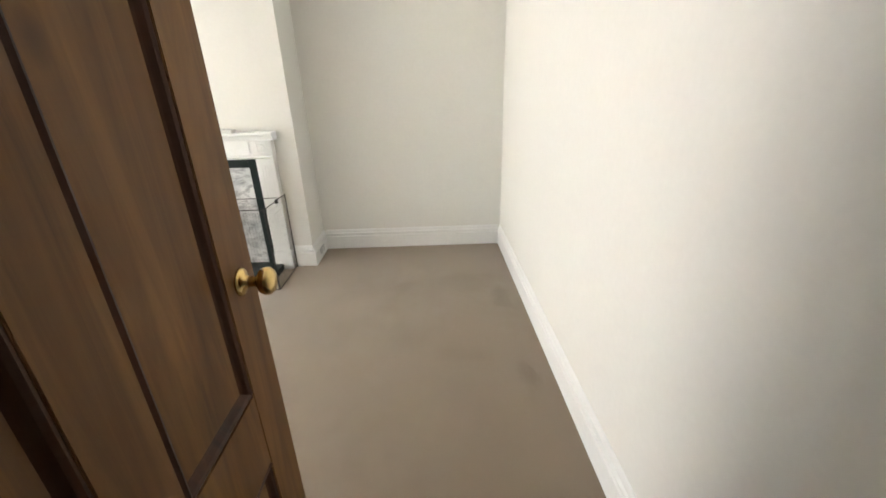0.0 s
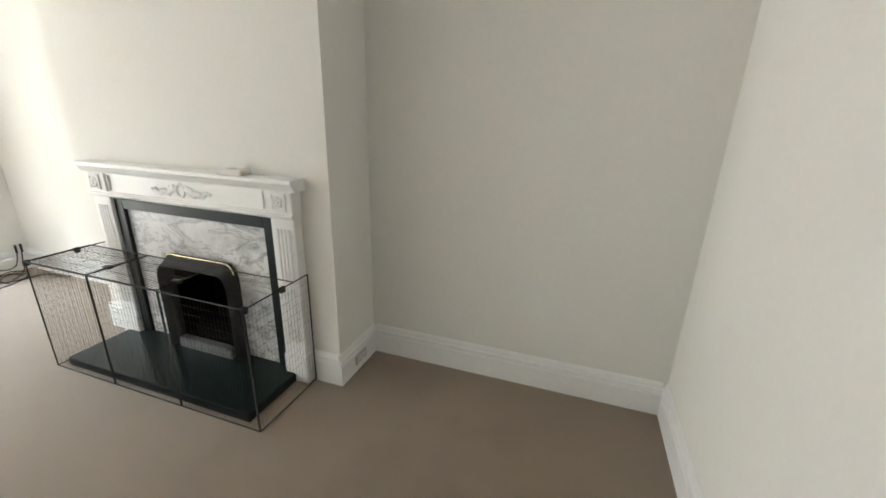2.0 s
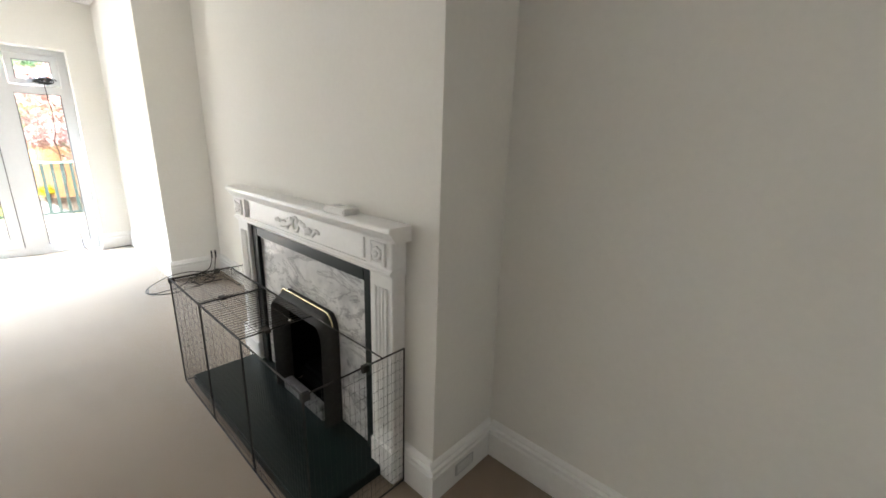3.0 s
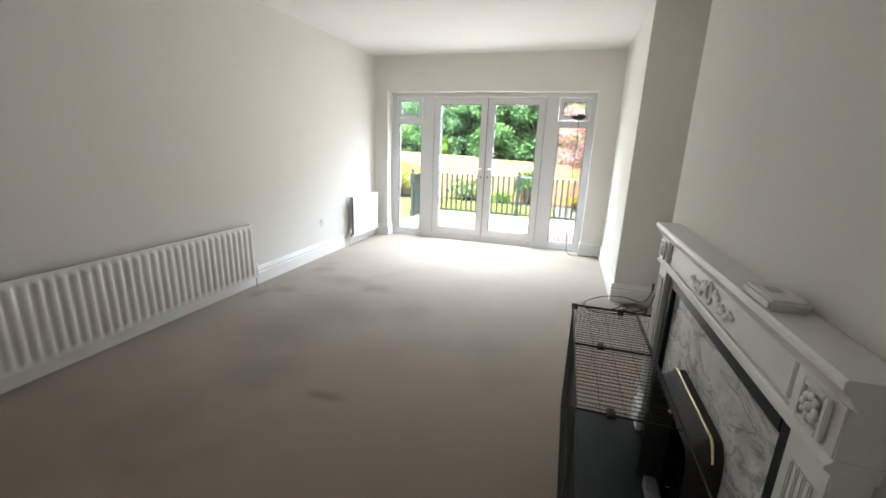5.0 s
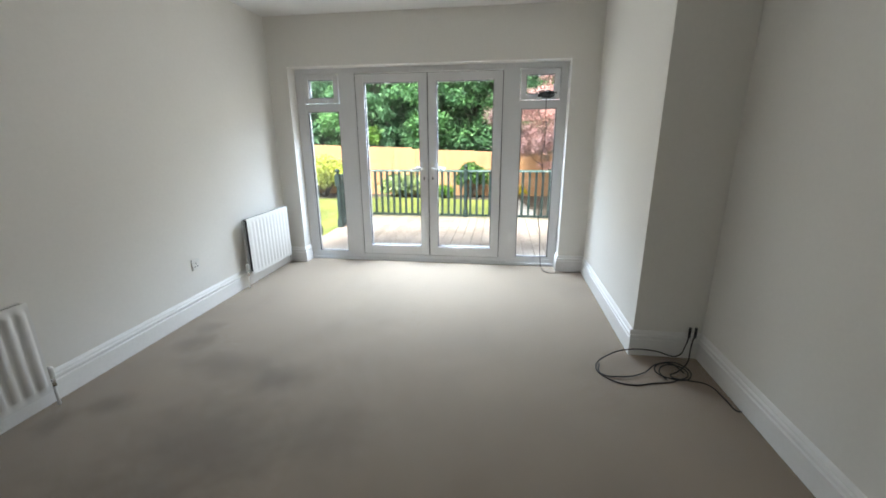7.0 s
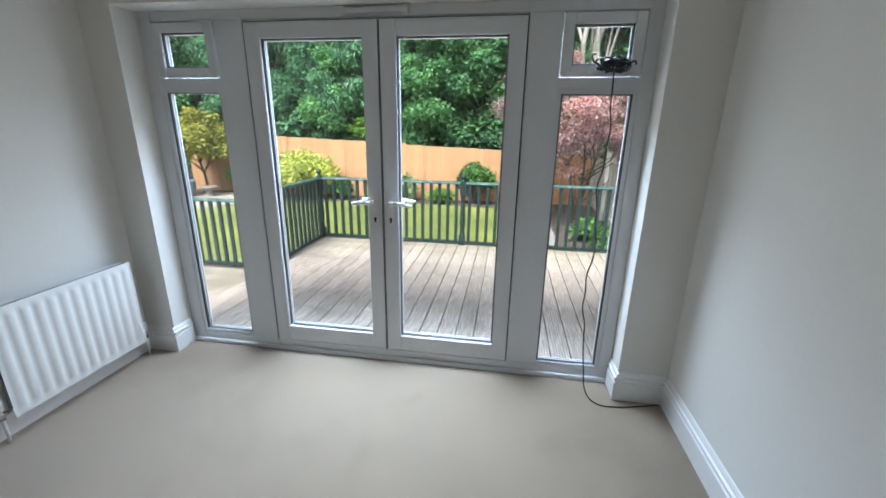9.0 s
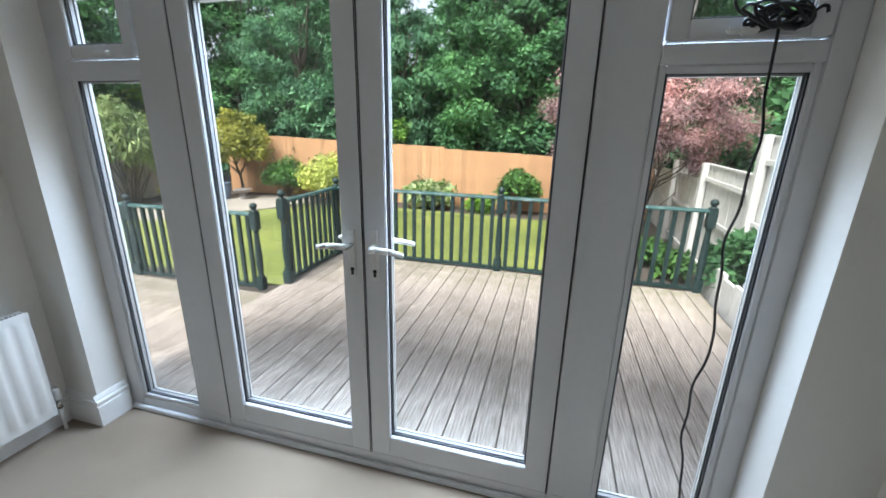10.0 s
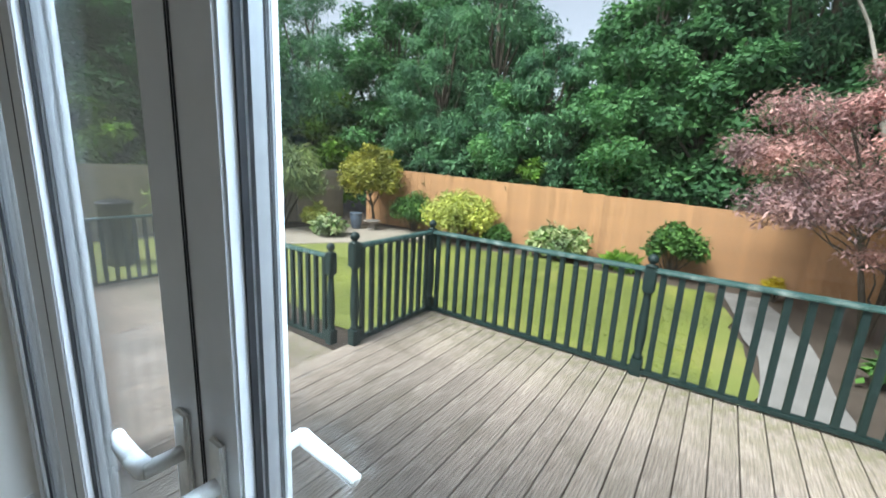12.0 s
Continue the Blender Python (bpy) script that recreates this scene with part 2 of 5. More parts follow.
M_DARKBUSH = leafy("dark_evergreen_leaves", (0.03, 0.085, 0.025), (0.12, 0.26, 0.06))
M_MAPLE = leafy("purple_maple_leaves", (0.23, 0.125, 0.125), (0.74, 0.46, 0.48), 0.4)
M_PALEGREEN = leafy("pale_feathery_leaves", (0.16, 0.24, 0.09), (0.40, 0.48, 0.22), 0.35)
M_FLOWER = leafy("yellow_petals", (0.6, 0.45, 0.02), (0.85, 0.7, 0.05), 0.3)


def marble_material():
    m = bpy.data.materials.new("white_marble")
    m.use_nodes = True
    nt = m.node_tree
    bsdf = nt.nodes["Principled BSDF"]
    co = nt.nodes.new("ShaderNodeTexCoord").outputs["Object"]
    cloud = ramp(nt, noise_of(nt, co, 5, 6, 0.6, 0.6), [(0.33, (0.46, 0.47, 0.48)), (0.58, (0.8, 0.8, 0.79))])
    tilt = nt.nodes.new("ShaderNodeMapping")
    tilt.inputs["Rotation"].default_value = (0.0, 0.65, 0.0)
    tilt.inputs["Scale"].default_value = (1.0, 1.0, 2.6)
    nt.links.new(co, tilt.inputs[0])
    vein = ramp(nt, noise_of(nt, tilt.outputs[0], 3.4, 8, 0.62, 1.2), [(0.455, (1, 1, 1)), (0.5, (0.5, 0.5, 0.51)), (0.53, (1, 1, 1))])
    nt.links.new(mixed(nt, cloud, vein, 0.85, "MULTIPLY"), bsdf.inputs["Base Color"])
    bsdf.inputs["Roughness"].default_value = 0.12
    return m


def wood_material(name, stops):
    m = bpy.data.materials.new(name)
    m.use_nodes = True
    nt = m.node_tree
    bsdf = nt.nodes["Principled BSDF"]
    co = nt.nodes.new("ShaderNodeTexCoord").outputs["Object"]
    long = stretched(nt, co, 6, 6, 0.5)
    n = noise_of(nt, long, 3.0, 6, 0.6, 1.0)
    base = ramp(nt, n, [(0.28, stops[0]), (0.52, stops[1]), (0.75, stops[2])])
    vor = nt.nodes.new("ShaderNodeTexVoronoi")
    vor.inputs["Scale"].default_value = 3.1
    nt.links.new(stretched(nt, co, 1.4, 1.4, 0.9), vor.inputs["Vector"])
    knots = ramp(nt, vor.outputs["Distance"], [(0.035, (0.25, 0.17, 0.12)), (0.11, (1, 1, 1))])
    nt.links.new(mixed(nt, base, knots, 1.0, "MULTIPLY"), bsdf.inputs["Base Color"])
    bsdf.inputs["Roughness"].default_value = 0.48
    bsdf.inputs["Specular IOR Level"].default_value = 0.3
    b = nt.nodes.new("ShaderNodeBump")
    b.inputs["Strength"].default_value, b.inputs["Distance"].default_value = 0.15, 0.003
    nt.links.new(n, b.inputs["Height"])
    nt.links.new(b.outputs[0], bsdf.inputs["Normal"])
    return m


def glass_material():
    m = bpy.data.materials.new("clear_glass")
    m.use_nodes = True
    nt = m.node_tree
    nt.nodes.remove(nt.nodes["Principled BSDF"])
    clear, gloss, mix = nt.nodes.new("ShaderNodeBsdfTransparent"), nt.nodes.new("ShaderNodeBsdfGlossy"), nt.nodes.new("ShaderNodeMixShader")
    facing = nt.nodes.new("ShaderNodeLayerWeight")
    facing.inputs[0].default_value = 0.5
    edge, fresnel = nt.nodes.new("ShaderNodeMath"), nt.nodes.new("ShaderNodeMath")
    edge.operation, edge.inputs[1].default_value = "POWER", 5.0
    fresnel.operation, fresnel.inputs[1].default_value, fresnel.inputs[2].default_value = "MULTIPLY_ADD", 0.7, 0.03
    nt.links.new(facing.outputs["Facing"], edge.inputs[0])
    nt.links.new(edge.outputs[0], fresnel.inputs[0])
    clear.inputs[0].default_value = (0.985, 0.99, 0.985, 1)
    gloss.inputs["Roughness"].default_value = 0.02
    nt.links.new(fresnel.outputs[0], mix.inputs[0])
    nt.links.new(clear.outputs[0], mix.inputs[1])
    nt.links.new(gloss.outputs[0], mix.inputs[2])
    nt.links.new(mix.outputs[0], nt.nodes["Material Output"].inputs[0])
    return m


M_UPVC.node_tree.nodes["Principled BSDF"].inputs["Specular IOR Level"].default_value = 0.3
M_FIRE.node_tree.nodes["Principled BSDF"].inputs["Specular IOR Level"].default_value = 0.05
M_GRANITE.node_tree.nodes["Principled BSDF"].inputs["Specular IOR Level"].default_value = 0.3
M_MARBLE, M_GLASS = marble_material(), glass_material()
M_WOOD = wood_material("stained_pine", [(0.085, 0.033, 0.008), (0.17, 0.075, 0.018), (0.25, 0.118, 0.03)])
M_WOODDARK = wood_material("dark_stained_moulding", [(0.03, 0.010, 0.004), (0.07, 0.024, 0.009), (0.11, 0.042, 0.015)])


# ---- mesh helpers ----
def part(name, bm, mat, parent=None, label="", smooth=False, m=None):
    me = bpy.data.meshes.new(name)
    bm.to_mesh(me)
    bm.free()
    me.materials.append(mat)
    if smooth:
        for p in me.polygons:
            p.use_smooth = True
    ob = new(name, me)
    if m is not None:
        ob.matrix_basis = m
    if parent:
        ob.parent = parent
    if label:
        ob["label"] = label
    return ob


def empty(name, m, label, category, group=""):
    ob = new(name)
    ob.matrix_basis = m
    ob.empty_display_size = 0.1
    return tagged(ob, label, category, group)


def box(bm, x0, y0, z0, x1, y1, z1, bevel=0.0):
    vs = bmesh.ops.create_cube(bm, size=1, matrix=Matrix.LocRotScale(((x0 + x1) / 2, (y0 + y1) / 2, (z0 + z1) / 2), None, (abs(x1 - x0), abs(y1 - y0), abs(z1 - z0))))["verts"]
    if bevel:
        es = list({e for v in vs for e in v.link_edges})
        bmesh.ops.bevel(bm, geom=es, offset=bevel, segments=2, affect="EDGES")
    return bm


def boxes(*items, bevel=0.0):
    bm = bmesh.new()
    for it in items:
        box(bm, *it, bevel=bevel)
    return bm


def rod(bm, a, b, r, n=8, r2=None, caps=True):
    a, b = Vector(a), Vector(b)
    d = b - a
    q = d.to_track_quat("Z", "Y").to_matrix().to_4x4()
    bmesh.ops.create_cone(bm, cap_ends=caps, segments=n, radius1=r, radius2=r if r2 is None else r2, depth=d.length, matrix=Matrix.Translation((a + b) / 2) @ q)
    return bm


def lathe(bm, profile, n=16, m=None):
    """A turned shape from (radius, height) pairs, about z."""
    m = m or Matrix()
    rings = []
    for r, z in profile:
        rings.append([bm.verts.new(m @ Vector((r * math.cos(2 * math.pi * k / n), r * math.sin(2 * math.pi * k / n), z))) for k in range(n)])
    for a, b in zip(rings, rings[1:]):
        for k in range(n):
            bm.faces.new((a[k], a[(k + 1) % n], b[(k + 1) % n], b[k]))
    bm.faces.new(rings[0][::-1])
    bm.faces.new(rings[-1])
    return bm


def extrude(bm, outline, a, b, u, v):
    """A profile of (along u, along v) pairs drawn out from a to b."""
    a, b, u, v = Vector(a), Vector(b), Vector(u), Vector(v)
    r0 = [bm.verts.new(a + u * p + v * q) for p, q in outline]
    r1 = [bm.verts.new(b + u * p + v * q) for p, q in outline]
    n = len(outline)
    for k in range(n):
        bm.faces.new((r0[k], r0[(k + 1) % n], r1[(k + 1) % n], r1[k]))
    bm.faces.new(r0[::-1])
    bm.faces.new(r1)
    bmesh.ops.recalc_face_normals(bm, faces=bm.faces[:])
    return bm


def tube(name, points, r, mat, parent=None, smooth_pts=True, label=""):
    cu = bpy.data.curves.new(name, "CURVE")
    cu.dimensions, cu.bevel_depth, cu.bevel_resolution, cu.resolution_u = "3D", r, 2, 6
    sp = cu.splines.new("BEZIER" if smooth_pts else "POLY")
    if smooth_pts:
        sp.bezier_points.add(len(points) - 1)
        for p, c in zip(sp.bezier_points, points):
            p.co, p.handle_left_type, p.handle_right_type = c, "AUTO", "AUTO"
    else:
        sp.points.add(len(points) - 1)
        for p, c in zip(sp.points, points):
            p.co = (*c, 1)
    tmp = bpy.data.objects.new(name, cu)
    scene.collection.objects.link(tmp)
    me = bpy.data.meshes.new_from_object(tmp.evaluated_get(bpy.context.evaluated_depsgraph_get()))
    bpy.data.objects.remove(tmp)
    me.materials.clear()
    me.materials.append(mat)
    for p in me.polygons:
        p.use_smooth = True
    ob = new(name, me)
    if parent:
        ob.parent = parent
    if label:
        ob["label"] = label
    return ob


def structure(name, bm, mat, label, category):
    return tagged(part(name, bm, mat), label, category, kind="structure")


# ---- the room ----
XR, XW, YN, YS, YA, YL, H = 0.725, -5.91, 2.98, -0.35, 3.34, 3.40, 2.573
BX0, BX1, NX, YD = -2.53, -0.845, -4.23, -0.10
OY0, OY1, OH = -0.14, 2.715, 2.10
FLOOR_BACK = -2.6
HC, HW, HT = -1.662, 0.226, 0.552  # middle, half width and top of the fire recess

ROOM = [(-6.2, YS - 0.3), (-1.2, YS - 0.3), (-1.2, FLOOR_BACK), (XR + 0.25, FLOOR_BACK), (XR + 0.25, 3.6), (-6.2, 3.6)]
bm = bmesh.new()
extrude(bm, ROOM, (0, 0, -0.12), (0, 0, 0), (1, 0, 0), (0, 1, 0))
structure("floor", bm, M_CARPET, "beige carpet with faint darker worn patches", "carpet")
bm = bmesh.new()
extrude(bm, ROOM, (0, 0, H), (0, 0, H + 0.15), (1, 0, 0), (0, 1, 0))
structure("ceiling", bm, M_CEIL, "plain white plaster ceiling", "ceiling")
SKEW = 0.011  # the east wall runs slightly out of square


def east(y):
    return XR + (YA - y) * SKEW


bm = bmesh.new()
extrude(bm, [(east(FLOOR_BACK), FLOOR_BACK), (east(FLOOR_BACK) + 0.2, FLOOR_BACK), (XR + 0.2, 3.6), (east(3.6), 3.6)], (0, 0, 0), (0, 0, H), (1, 0, 0), (0, 1, 0))
structure("wall_east", bm, M_WALL, "plain off-white painted wall", "wall")
structure("wall_north_alcove", boxes((BX1, YA, 0, XR, YA + 0.2, H)), M_WALL, "off-white painted alcove wall beside the chimney breast", "wall")
bm = bmesh.new()
extrude(bm, [(BX0, 0), (HC - HW, 0), (HC - HW, HT), (HC + HW, HT), (HC + HW, 0), (BX1, 0), (BX1, H), (BX0, H)], (0, YN, 0), (0, 3.6, 0), (1, 0, 0), (0, 0, 1))
structure("chimney_breast", bm, M_WALL, "off-white painted chimney breast behind the fireplace", "wall")
structure("wall_north_second_alcove", boxes((NX, YL, 0, BX0, YL + 0.2, H)), M_WALL, "off-white painted alcove wall beyond the fireplace", "wall")
structure("wall_north_pier", boxes((XW, YN, 0, NX, 3.6, H)), M_WALL, "off-white painted wall projecting beside the glazed doors", "wall")
structure("wall_west", boxes((XW - 0.3, YS - 0.3, -0.3, XW, OY0, H), (XW - 0.3, OY1, -0.3, XW, 3.6, H), (XW - 0.3, OY0, OH, XW, OY1, H)), M_WALL, "off-white wall round the glazed garden doors", "wall")
structure("wall_south", boxes((XW, YS - 0.2, 0, -1.0, YS, H), (-1.2, YS, 0, -1.0, YD, H)), M_WALL, "off-white painted wall behind the radiators", "wall")
DX0, DX1, DH = -0.208, 0.56, 2.03
structure("wall_south_doorway", boxes((-1.0, YD - 0.14, 0, DX0 - 0.03, YD, H), (DX1 + 0.03, YD - 0.14, 0, XR + 0.06, YD, H), (DX0 - 0.03, YD - 0.14, DH + 0.03, DX1 + 0.03, YD, H)), M_WALL, "off-white wall with the doorway to the hall", "wall")
structure("door_frame", boxes((DX0 - 0.03, YD - 0.15, 0, DX0, YD + 0.01, DH + 0.03), (DX1, YD - 0.15, 0, DX1 + 0.03, YD + 0.01, DH + 0.03), (DX0, YD - 0.15, DH, DX1, YD + 0.01, DH + 0.03)), M_GLOSS, "white painted door lining", "door frame")
structure("hall_walls", boxes((-1.2, FLOOR_BACK, 0, -1.0, YD - 0.14, H), (-1.0, FLOOR_BACK, 0, XR + 0.08, FLOOR_BACK + 0.1, H)), M_WALL, "plain hall walls beyond the doorway", "wall")

SKIRT = [(0, 0), (0.02, 0), (0.02, 0.112), (0.013, 0.117), (0.013, 0.124), (0.021, 0.130), (0.021, 0.142), (0.011, 0.148), (0.011, 0.156), (0.005, 0.170), (0, 0.174)]


def skirting(a, b, out):
    bm = bmesh.new()
    extrude(bm, SKIRT, (*a, 0), (*b, 0), (*out, 0), (0, 0, 1))
    return structure("baseboard", bm, M_GLOSS, "white gloss moulded skirting board", "skirting board")


T = 0.02
skirting((east(YD), YD), (east(YA), YA), (-1, 0))
skirting((BX1 + T, YA), (XR - T, YA), (0, -1))
skirting((BX1, YN - T), (BX1, YA), (1, 0))
skirting((-0.995, YN), (BX1, YN), (0, -1))
skirting((BX0, YN), (-2.36, YN), (0, -1))
skirting((BX0, YN - T), (BX0, YL), (-1, 0))
skirting((NX + T, YL), (BX0 - T, YL), (0, -1))
skirting((NX, YN - T), (NX, YL), (1, 0))
skirting((XW + T, YN), (NX, YN), (0, -1))
skirting((XW, OY1), (XW, YN), (1, 0))
skirting((XW - 0.14, OY1), (XW + T, OY1), (0, -1))
skirting((XW - 0.14, OY0), (XW + T, OY0), (0, 1))
skirting((XW, YS), (XW, OY0), (1, 0))
skirting((XW + T, YS), (-1.0, YS), (0, 1))
skirting((-1.0, YD), (DX0 - 0.1, YD), (0, 1))

# vent plate let into the alcove skirting
vent = structure("skirting_vent", boxes((BX1 + 0.0215, 3.09, 0.045, BX1 + 0.026, 3.20, 0.098), bevel=0.001), M_GREY, "small grey plate on the white skirting", "vent plate")
for k in range(4):
    part("slot", boxes((BX1 + 0.0262, 3.10, 0.053 + k * 0.011, BX1 + 0.0275, 3.19, 0.057 + k * 0.011)), M_GLOSS, vent)

# ---- the glazed garden doors ----
FX0, FX1 = -6.135, -6.065


def ring(y0, z0, y1, z1, w, x0, x1, bevel=0.003, wb=None, wt=None):
    """A frame of four mitred-looking bars round an opening, between x0 and x1."""
    wb, wt = w if wb is None else wb, w if wt is None else wt
    return boxes((x0, y0, z0, x1, y0 + w, z1), (x0, y1 - w, z0, x1, y1, z1), (x0, y0 + w, z0, x1, y1 - w, z0 + wb), (x0, y0 + w, z1 - wt, x1, y1 - w, z1), bevel=bevel)


def glazing(parent, y0, z0, y1, z1, x):
    """A sealed double-glazed unit: two panes, a grey spacer bar, gaskets and an outer bead."""
    for dx in (0.009, -0.011):
        g = part("pane", boxes((x + dx - 0.002, y0, z0, x + dx + 0.002, y1, z1)), M_GLASS, parent, "clear glass")
        g.visible_shadow = False
    part("spacer_bar", ring(y0 - 0.001, z0 - 0.001, y1 + 0.001, z1 + 0.001, 0.012, x - 0.0085, x + 0.0065, 0), M_SPACER, parent, "grey spacer bar")
    part("gasket", ring(y0 - 0.001, z0 - 0.001, y1 + 0.001, z1 + 0.001, 0.007, x + 0.0115, x + 0.019, 0), M_GASKET, parent, "black rubber gasket")
    part("outer_gasket", ring(y0 - 0.001, z0 - 0.001, y1 + 0.001, z1 + 0.001, 0.009, x - 0.017, x - 0.0135, 0), M_GASKET, parent, "black rubber gasket")
    part("glazing_bead", ring(y0 - 0.004, z0 - 0.004, y1 + 0.004, z1 + 0.004, 0.013, x - 0.0265, x - 0.0175, 0.002), M_UPVC, parent)


unit = empty("window_1", Matrix.Translation((FX1, 1.29, 0.0)), "white plastic glazed screen with side lights round the garden doors", "window")
unit["kind"] = "structure"
W2L = Matrix.Translation((-FX1, -1.29, 0))


def unit_part(name, bm, mat, label=""):
    bm.transform(W2L)
    return part(name, bm, mat, unit, label)


unit_part("window_frame", boxes((FX0, OY0, 0.0, FX1, -0.05, OH), (FX0, 2.645, 0.0, FX1, OY1, OH), (FX0, -0.05, 2.045, FX1, 2.645, OH), (FX0, -0.05, 0.0, FX1, 2.645, 0.075), bevel=0.003), M_UPVC)
unit_part("mullion", boxes((FX0, 0.345, 0.075, FX1, 0.525, 2.045), bevel=0.003), M_UPVC)
unit_part("mullion", boxes((FX0, 2.085, 0.075, FX1, 2.25, 2.045), bevel=0.003), M_UPVC)
unit_part("transom", boxes((FX0, -0.05, 1.69, FX1, 0.345, 1.745), bevel=0.003), M_UPVC)
unit_part("transom", boxes((FX0, 2.25, 1.69, FX1, 2.645, 1.745), bevel=0.003), M_UPVC)
unit_part("door_seal", boxes((FX0 + 0.012, 0.5240, 0.08, FX1 - 0.03, 0.5290, 2.04), (FX0 + 0.012, 2.0810, 0.08, FX1 - 0.03, 2.0860, 2.04), (FX0 + 0.012, 1.3020, 0.08, FX1 - 0.03, 1.3080, 2.04)), M_GASKET, "dark rubber door seal")
unit_part("threshold", boxes((FX1 + 0.001, OY0 + 0.02, 0.0, FX1 + 0.02, OY1 - 0.02, 0.03), bevel=0.004), M_UPVC)
unit_part("trickle_vent", boxes((FX1 + 0.001, 1.11, 2.056, FX1 + 0.022, 1.46, 2.085), (FX1 + 0.002, 1.10, 2.050, FX1 + 0.03, 1.13, 2.092), (FX1 + 0.002, 1.44, 2.050, FX1 + 0.03, 1.47, 2.092), bevel=0.004), M_UPVC, "white trickle vent")
unit_part("flush_trim", boxes((FX1 + 0.001, 0.50, 0.03, FX1 + 0.008, 0.523, 2.06), (FX1 + 0.001, 2.087, 0.03, FX1 + 0.008, 2.11, 2.06), bevel=0.002), M_UPVC)
for y0, y1 in ((-0.05, 0.345), (2.25, 2.645)):
    low = unit_part("side_light_bead", ring(y0, 0.075, y1, 1.69, 0.022, FX1 - 0.022, FX1 - 0.004, 0.003), M_UPVC)
    glazing(low, y0 + 1e-3 - 1.29 + 0.02, 0.093, y1 - 1.29 - 0.021, 1.672, -0.03)
    sash = unit_part("vent_sash", ring(y0 + 0.006, 1.751, y1 - 0.006, 2.039, 0.052, FX1 - 0.05, FX1 + 0.012, 0.004), M_UPVC, "white top-hung vent sash")
    glazing(sash, y0 - 1.29 + 0.056, 1.801, y1 - 1.29 - 0.056, 1.989, -0.02)
    yc = (y0 + y1) / 2 + (0.06 if y0 < 1 else 0.0)
    part("vent_handle", boxes((0.013, yc - 1.29 - 0.02, 1.757, 0.03, yc - 1.29 + 0.02, 1.778), (0.025, yc - 1.29 - 0.055, 1.76, 0.038, yc - 1.29 + 0.02, 1.775), bevel=0.004), M_PLASTIC, sash, "white catch")


def glazed_leaf(y0, y1, side):
    """One garden door leaf; side says which edge carries the lock."""
    leaf = empty("garden_door", Matrix.Translation((FX1, (y0 + y1) / 2, 0.08)), "closed white plastic glazed garden door with a lever handle", "door", "pair of garden doors")
    leaf["kind"] = "structure"
    hw, top, st = (y1 - y0) / 2, 1.955, 0.092
    fr = part("leaf_frame", ring(-hw, 0.0, hw, top, st, -0.062, 0.008, 0.004, wb=0.105, wt=0.085), M_UPVC, leaf)
    glazing(fr, -hw + st - 0.002, 0.103, hw - st + 0.002, top - 0.083, -0.028)
    part("rebate_line", boxes((0.0085, -hw, 0.0, 0.0095, -hw + 0.003, top), (0.0085, hw - 0.003, 0.0, 0.0095, hw, top), (0.0085, -hw, top - 0.003, 0.0095, hw, top)), M_GASKET, leaf, "dark shadow gasket")
    ey = side * (hw - 0.046)
    part("lock_plate", boxes((0.0085, ey - 0.017, 0.845, 0.016, ey + 0.017, 1.05), bevel=0.004), M_PLASTIC, leaf, "white handle backplate")
    bm = bmesh.new()
    rod(bm, (0.012, ey, 0.985), (0.062, ey, 0.985), 0.011, 12)
    lever = [(0.058, ey, 0.985), (0.062, ey - side * 0.03, 0.988), (0.060, ey - side * 0.08, 0.985), (0.052, ey - side * 0.125, 0.974)]
    for a, b, r0, r1 in zip(lever, lever[1:], (0.013, 0.0125, 0.0115), (0.0125, 0.0115, 0.009)):
        rod(bm, a, b, r0, 12, r1)
        bmesh.ops.create_uvsphere(bm, u_segments=12, v_segments=8, radius=r1, matrix=Matrix.Translation(b))
    part("handle", bm, M_PLASTIC, leaf, "white lever handle", smooth=True)
    bm = bmesh.new()
    rod(bm, (-0.062, ey, 0.985), (-0.11, ey, 0.985), 0.011, 12)
    rod(bm, (-0.108, ey, 0.985), (-0.106, ey - side * 0.12, 0.975), 0.012, 12, 0.009)
    part("outer_handle", bm, M_PLASTIC, leaf, "white outside lever handle", smooth=True)
    bm = bmesh.new()
    rod(bm, (0.016, ey, 0.885), (0.0175, ey, 0.885), 0.0085, 14)
    box(bm, 0.016, ey - 0.0055, 0.862, 0.0175, ey + 0.0055, 0.885)
    part("keyhole", bm, M_GASKET, leaf, "dark keyhole")
    return leaf


glazed_leaf(0.528, 1.303, 1)
glazed_leaf(1.307, 2.082, -1)

